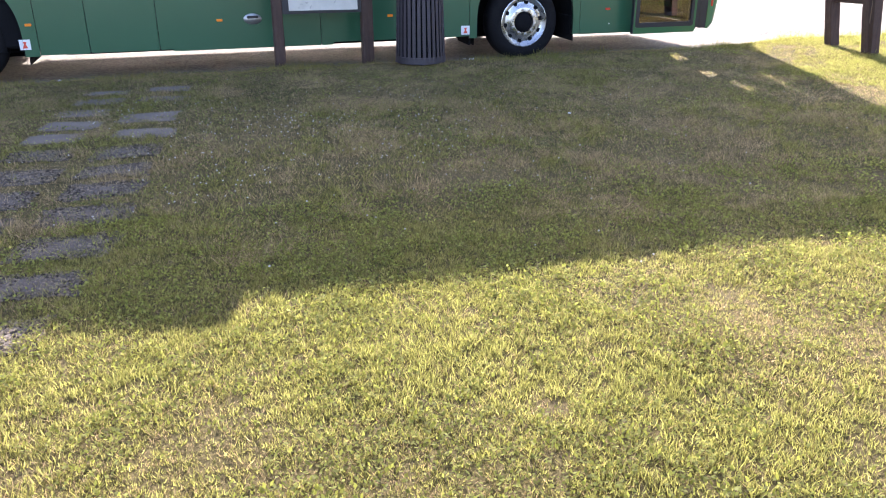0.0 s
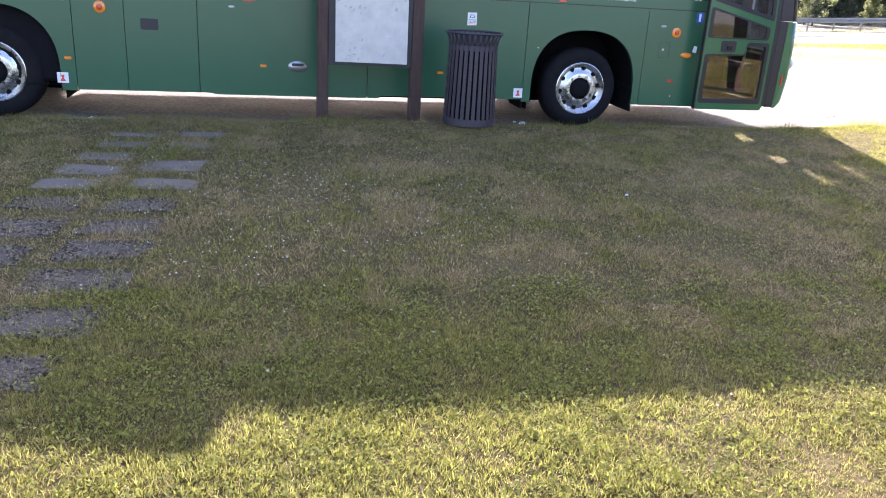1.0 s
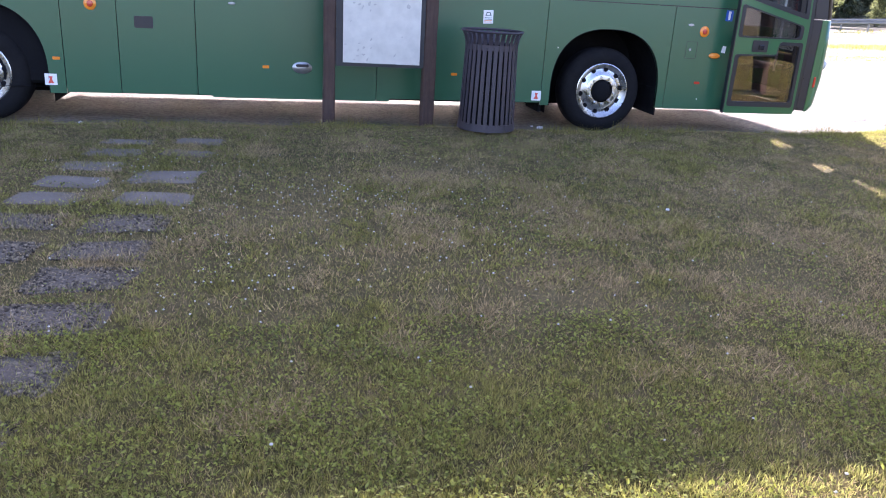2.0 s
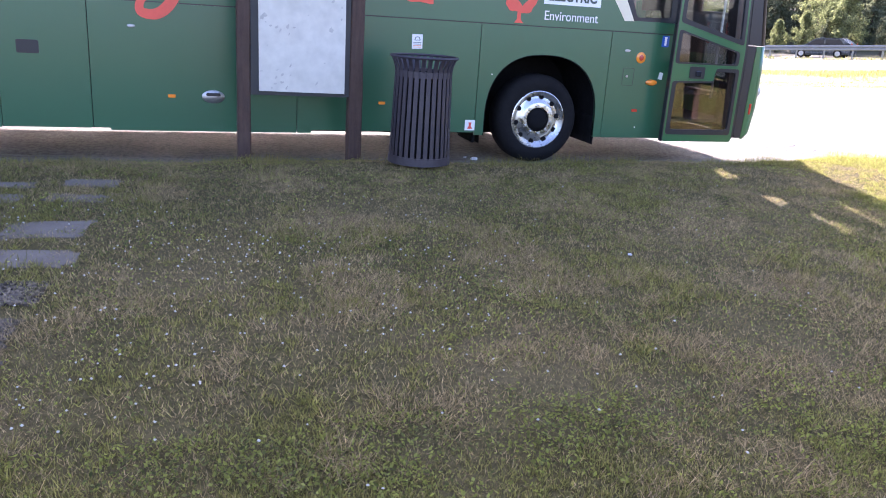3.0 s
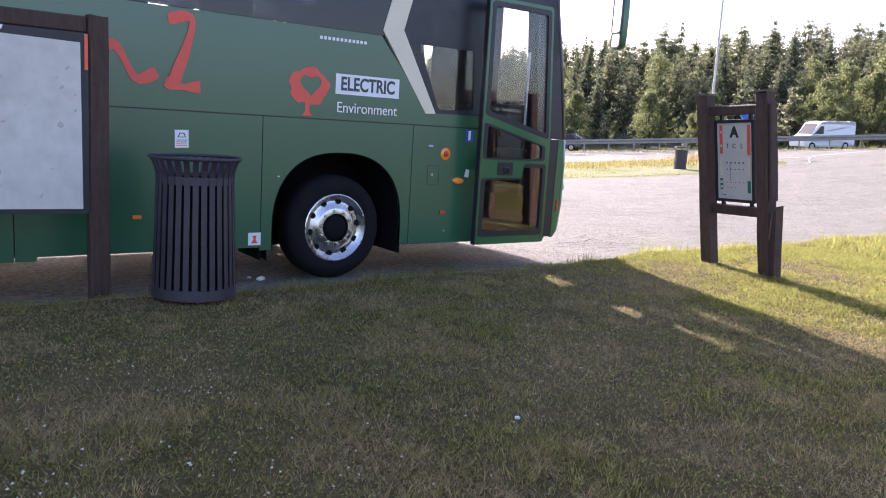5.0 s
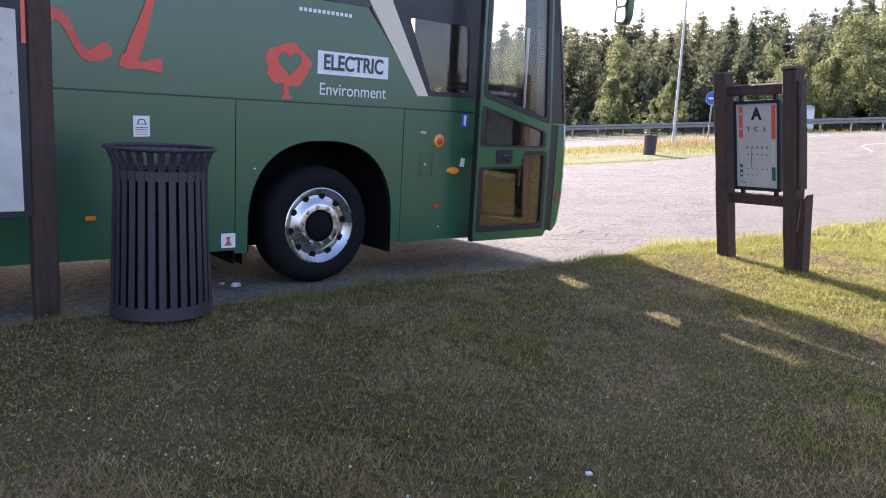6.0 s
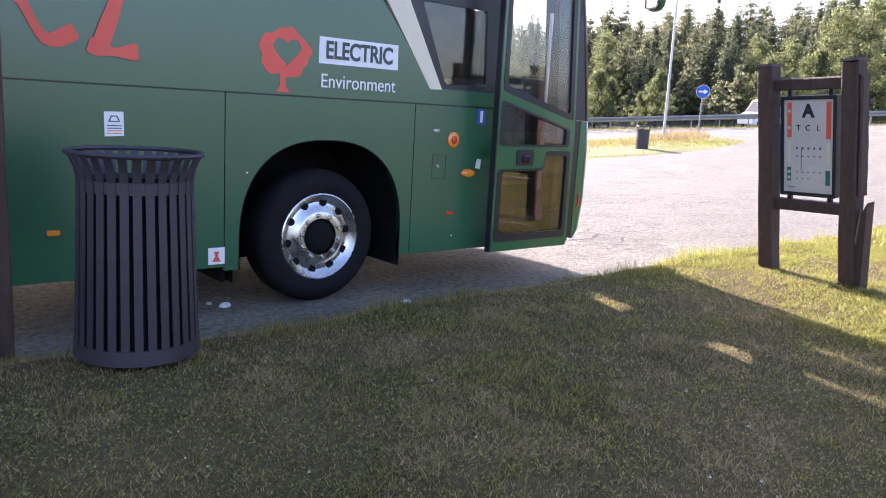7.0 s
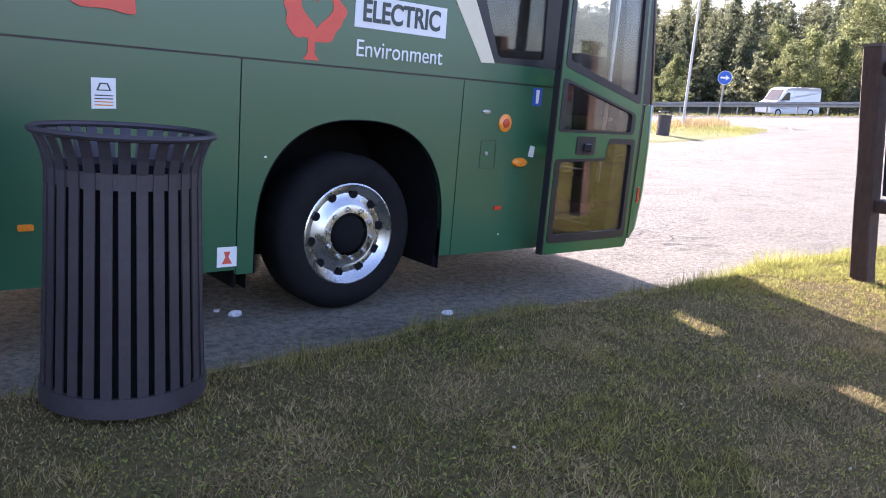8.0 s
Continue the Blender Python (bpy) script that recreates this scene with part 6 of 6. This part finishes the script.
bare = lambda x, y: np.clip(2.0 * (cloud(x, y, 0.35, 8) + 0.6 * cloud(x, y, 0.09, 9) - 0.55), 0, 0.8)
thin = lambda keep: lambda rng, x, y: keep(rng, x, y) & (rng.random(len(x)) > bare(x, y))
sow("grass", 800000, -2.6, 3.2, 1.9, 5.0, near_keep(green_keep), (0.011, 0.025), (0.0026, 0.0050), 0.58, M_GRASS, "short green lawn grass in the sun", 1, 18, 0.013)
sow("grass", 480000, -2.6, 3.2, 1.9, 5.0, near_keep(dry_keep), (0.012, 0.028), (0.0020, 0.0040), 0.80, M_DRY, "dry straw-coloured lawn grass", 2, 9, 0.016)
sow("grass", 520000, -3.2, 5.0, 4.1, 9.6, far_keep(thin(green_keep)), (0.016, 0.038), (0.0032, 0.0064), 0.66, M_GRASS, "short green lawn grass", 7, 14, 0.016)
sow("grass", 480000, -3.2, 5.0, 4.1, 9.6, far_keep(dry_keep), (0.014, 0.038), (0.0025, 0.005), 0.76, M_DRY, "dry straw-coloured lawn grass", 8)
sow("grass", 360000, 4.9, 8.6, 4.8, 9.6, green_keep, (0.016, 0.034), (0.004, 0.0075), 0.70, M_GRASS, "short green lawn grass", 3, 16, 0.02)
sow("grass", 170000, 5.0, 8.6, 4.8, 9.6, dry_keep, (0.014, 0.032), (0.003, 0.005), 0.80, M_DRY, "dry straw-coloured lawn grass", 4)
sow("grass", 60000, 8.6, 12.0, 5.0, 9.6, green_keep, (0.025, 0.05), (0.005, 0.008), 0.55, M_GRASS, "short green lawn grass", 9)
sow("grass", 60000, -8.0, -3.2, 4.0, 9.6, green_keep, (0.025, 0.05), (0.004, 0.007), 0.55, M_GRASS, "short green lawn grass", 5)
sow("grass", 26000, -3.0, 12.0, 8.85, 9.6, lambda rng, x, y: waves(x, y, 0.33, 9.0) > 0.1, (0.05, 0.10), (0.003, 0.005), 0.35, M_GRASS, "longer grass along the lawn's edge", 6)
sow("grass", 75000, -2.6, 8.0, 5.0, 9.3, lambda rng, x, y: (cloud(x, y, 0.22, 12) + 0.7 * cloud(x, y, 0.06, 13)) > 0.75, (0.035, 0.070), (0.003, 0.005), 0.60, M_GRASS, "tufts of longer lawn grass", 10)


straw = lambda rng, x, y: (cloud(x, y, 0.38, 21) + 0.5 * cloud(x, y, 0.12, 22)) > 0.36
sow("dry_grass", 430000, -2.6, 5.0, 4.0, 9.2, straw, (0.030, 0.075), (0.002, 0.0042), 0.93, M_DRY, "flattened straw left on the mown lawn", 15)
outside = lambda rng, x, y: ~((x > -3.2) & (x < 8.6) & (y > 4.6)) & ~((x > -2.3) & (x < 3.1) & (y > 1.9)) & (rng.random(len(x)) > 0.7 * straw_share(x, y)) & (rng.random(len(x)) > step(6, 17, np.hypot((x - 2) * 0.8, y - 4)))
sow("grass", 240000, -15.0, 19.0, -9.0, 9.5, outside, (0.040, 0.070), (0.022, 0.034), 0.84, M_GRASS, "short green lawn grass", 13)
sow("grass", 70000, -15.0, 19.0, -9.0, 9.5, outside, (0.03, 0.06), (0.012, 0.018), 0.8, M_DRY, "dry straw-coloured lawn grass", 14)


def leaf_patch(name, count, area, keep, size, material, label, seed):
    """Low clover leaves, each a small tilted leaf."""
    rng = np.random.default_rng(seed)
    x, y = rng.uniform(area[0], area[1], count), rng.uniform(area[2], area[3], count)
    ok = keep(rng, x, y) & ~on_pad(x, y) & (y < lawn_edge(x) - 0.1)
    x, y = x[ok], y[ok]
    n = len(x)
    z = lawn_z(x, y) + rng.uniform(0.01, 0.035, n)
    s = rng.uniform(size[0], size[1], n)
    az = rng.uniform(0, 2 * math.pi, n)
    a = np.stack([np.cos(az), np.sin(az), rng.uniform(-0.9, 0.9, n)], 1) * s[:, None]
    b = np.stack([-np.sin(az), np.cos(az), rng.uniform(-0.5, 0.5, n)], 1) * s[:, None] * 0.7
    c = np.stack([x, y, z], 1)
    v = np.stack([c - a, c - b, c + a, c + b], 1).reshape(-1, 3)
    tagged(part_mesh(name, quick_mesh(name, v, np.arange(n * 4).reshape(-1, 4)), material), label, "clover", kind="stuff")


near_clover = lambda rng, x, y: rng.random(len(x)) < np.clip(0.45 + 0.7 * cloud(x, y, 0.3, 10) + 0.6 * cloud(x, y, 0.08, 11), 0, 1)
clover_keep = lambda rng, x, y: rng.random(len(x)) < np.clip(0.2 + 0.8 * cloud(x, y, 0.5, 14) + 0.4 * cloud(x, y, 0.12, 15), 0, 1)
leaf_patch("clover", 130000, (-2.6, 3.2, 2.0, 4.8), near_clover, (0.0034, 0.0085), M_CLOVER, "clover leaves among the lawn grass", 11)
leaf_patch("clover", 40000, (4.8, 8.0, 5.0, 9.3), clover_keep, (0.004, 0.008), M_CLOVER, "clover leaves among the lawn grass", 16)
leaf_patch("clover", 70000, (-3.0, 5.0, 4.6, 9.3), clover_keep, (0.004, 0.008), M_CLOVER, "clover leaves among the lawn grass", 12)


leafy_patch = lambda rng, x, y: rng.random(len(x)) < np.clip(0.9 * (cloud(x, y, 0.45, 31) + 0.7 * cloud(x, y, 0.10, 32)) - 0.15, 0, 0.6)
leaf_patch("clover", 110000, (-2.6, 5.0, 4.4, 9.2), leafy_patch, (0.004, 0.009), M_WEED, "thicker clover patches in the lawn", 17)


def stones(count, seed):
    """Loose gravel on the sunken pads."""
    rng = np.random.default_rng(seed)
    pick = rng.choice([k for k, p in enumerate(PADS) if p[1] < 6.3], count)
    pd = np.array(PADS)[pick]
    u, v = rng.uniform(-0.46, 0.46, count) * pd[:, 2], rng.uniform(-0.46, 0.46, count) * pd[:, 3]
    x, y = pd[:, 0] + u + 0.12 * v, pd[:, 1] + v - 0.10 * u
    z, r = lawn_z(x, y) + 0.006, rng.uniform(0.004, 0.012, count)
    k = np.array([(1, 0, 0), (0, 1, 0), (-1, 0, 0), (0, -1, 0), (0, 0, 0.7), (0, 0, -0.7)])
    v = np.stack([x, y, z], 1)[:, None, :] + k[None] * r[:, None, None] * rng.uniform(0.6, 1.3, (count, 6, 1))
    f = np.array([(0, 1, 4), (1, 2, 4), (2, 3, 4), (3, 0, 4), (1, 0, 5), (2, 1, 5), (3, 2, 5), (0, 3, 5)])
    faces = (f[None] + 6 * np.arange(count)[:, None, None]).reshape(-1, 3)
    tagged(part_mesh("gravel", quick_mesh("gravel", v.reshape(-1, 3), faces), M_STONE), "loose grey gravel on the sunken pads", "gravel", kind="stuff")


stones(10000, 61)


def flower_heads(count, seed):
    rng = np.random.default_rng(seed)
    x, y = rng.uniform(-2.6, 4.2, count), rng.uniform(3.4, 8.6, count)
    dense = np.exp(-((x + 0.1) / 1.3) ** 2 - ((y - 6.0) / 1.2) ** 2) + 0.9 * np.exp(-((x + 1.45) / 0.25) ** 2 - ((y - 7.1) / 0.5) ** 2) + 0.08 * np.exp(-((x - 2.4) / 1.0) ** 2 - ((y - 7.0) / 0.8) ** 2) + 0.006
    ok = (rng.random(count) < dense * (0.35 + 0.9 * np.clip(waves(x, y, 0.4, 6.0) + 0.3, 0, 1))) & ~on_pad(x, y)
    x, y = x[ok], y[ok]
    verts, faces, n = [], [], 0
    for px_, py_ in zip(x, y):
        r, h = rng.uniform(0.0040, 0.0066), float(lawn_z(px_, py_)) + rng.uniform(0.035, 0.065)
        for k in range(6):
            verts.append((px_ + r * math.cos(k * math.pi / 3), py_ + r * math.sin(k * math.pi / 3), h + rng.uniform(-0.002, 0.002)))
        verts += [(px_, py_, h + r * 0.9), (px_, py_, h - r * 0.7)]
        for k in range(6):
            faces += [(n + k, n + (k + 1) % 6, n + 6), (n + (k + 1) % 6, n + k, n + 7)]
        n += 8
    tagged(part_mesh("clover_flower", quick_mesh("clover_flower", np.array(verts), np.array(faces)), M_FLOWER), "small white clover flowers scattered over the lawn", "flower", kind="stuff")


flower_heads(4300, 21)

# dry tufts on the far island
def in_island(x, y):
    """Points within the island's outline."""
    inside = np.zeros(len(x), bool)
    for (x0, y0), (x1, y1) in zip(ISLAND, ISLAND[1:] + ISLAND[:1]):
        inside ^= ((y0 > y) != (y1 > y)) & (x < (x1 - x0) * (y - y0) / ((y1 - y0) or 1e-9) + x0)
    return inside


def tufts(name, count, cx, cy, rx, ry, length, width, material, label, seed):
    rng = np.random.default_rng(seed)
    x, y = cx + rng.normal(size=count) * rx, cy + rng.normal(size=count) * ry
    if "barrier" not in label:
        ok = in_island(x, y - 0.15) & in_island(x, y + 0.15) & in_island(x + 0.3, y)
        x, y = x[ok], y[ok]
    z = ground_z(x, y) + 0.05
    n = len(x)
    az, lean, tilt = rng.uniform(0, 6.28, n), rng.uniform(0.1, 0.6, n), rng.uniform(0, 6.28, n)
    w, L = rng.uniform(width[0], width[1], n), rng.uniform(length[0], length[1], n)
    side = np.stack([np.cos(az), np.sin(az), 0 * az], 1) * w[:, None]
    tip = np.stack([np.cos(tilt) * lean, np.sin(tilt) * lean, np.sqrt(1 - lean ** 2)], 1) * L[:, None]
    base = np.stack([x, y, z - 0.03], 1)
    v = np.stack([base - side, base + side, base + tip], 1).reshape(-1, 3)
    tagged(part_mesh(name, quick_mesh(name, v, np.arange(n * 3).reshape(-1, 3)), material), label, "grass", kind="stuff")


tufts("dry_grass", 3400, 36.0, 28.9, 1.7, 0.7, (0.15, 0.45), (0.008, 0.016), M_DRY, "tall dry grass round the lamp pole", 41)
tufts("grass", 5000, 27.0, 25.0, 4.5, 0.9, (0.03, 0.06), (0.010, 0.02), M_TUFT, "short grass on the island", 42)
tufts("grass", 4000, 33.8, 25.6, 2.2, 1.2, (0.03, 0.06), (0.010, 0.02), M_TUFT, "short grass on the island", 47)
tufts("grass", 5000, 17.0, 23.0, 5.0, 1.0, (0.03, 0.06), (0.010, 0.02), M_TUFT, "short grass on the island", 43)
tufts("dry_grass", 5000, 27.5, 28.4, 4.5, 1.1, (0.06, 0.18), (0.010, 0.02), M_DRY, "longer dry grass along the island's back", 45)
tufts("grass", 6000, 27.0, 28.4, 5.0, 1.2, (0.06, 0.20), (0.010, 0.02), M_TUFT, "longer grass along the island's back", 46)
tufts("dry_grass", 3000, 24.0, 30.3, 5.0, 0.7, (0.06, 0.2), (0.010, 0.02), M_DRY, "dry grass on the island", 44)
rail_line = [along(s_, -0.4) for s_ in np.arange(-62, 52, 2.0)]
for k_, p_ in enumerate(rail_line[::3]):
    tufts("dry_grass", 300, p_.x, p_.y, 2.2, 2.2, (0.10, 0.34), (0.010, 0.020), M_TUFT, "dry grass under the crash barrier", 50 + k_)
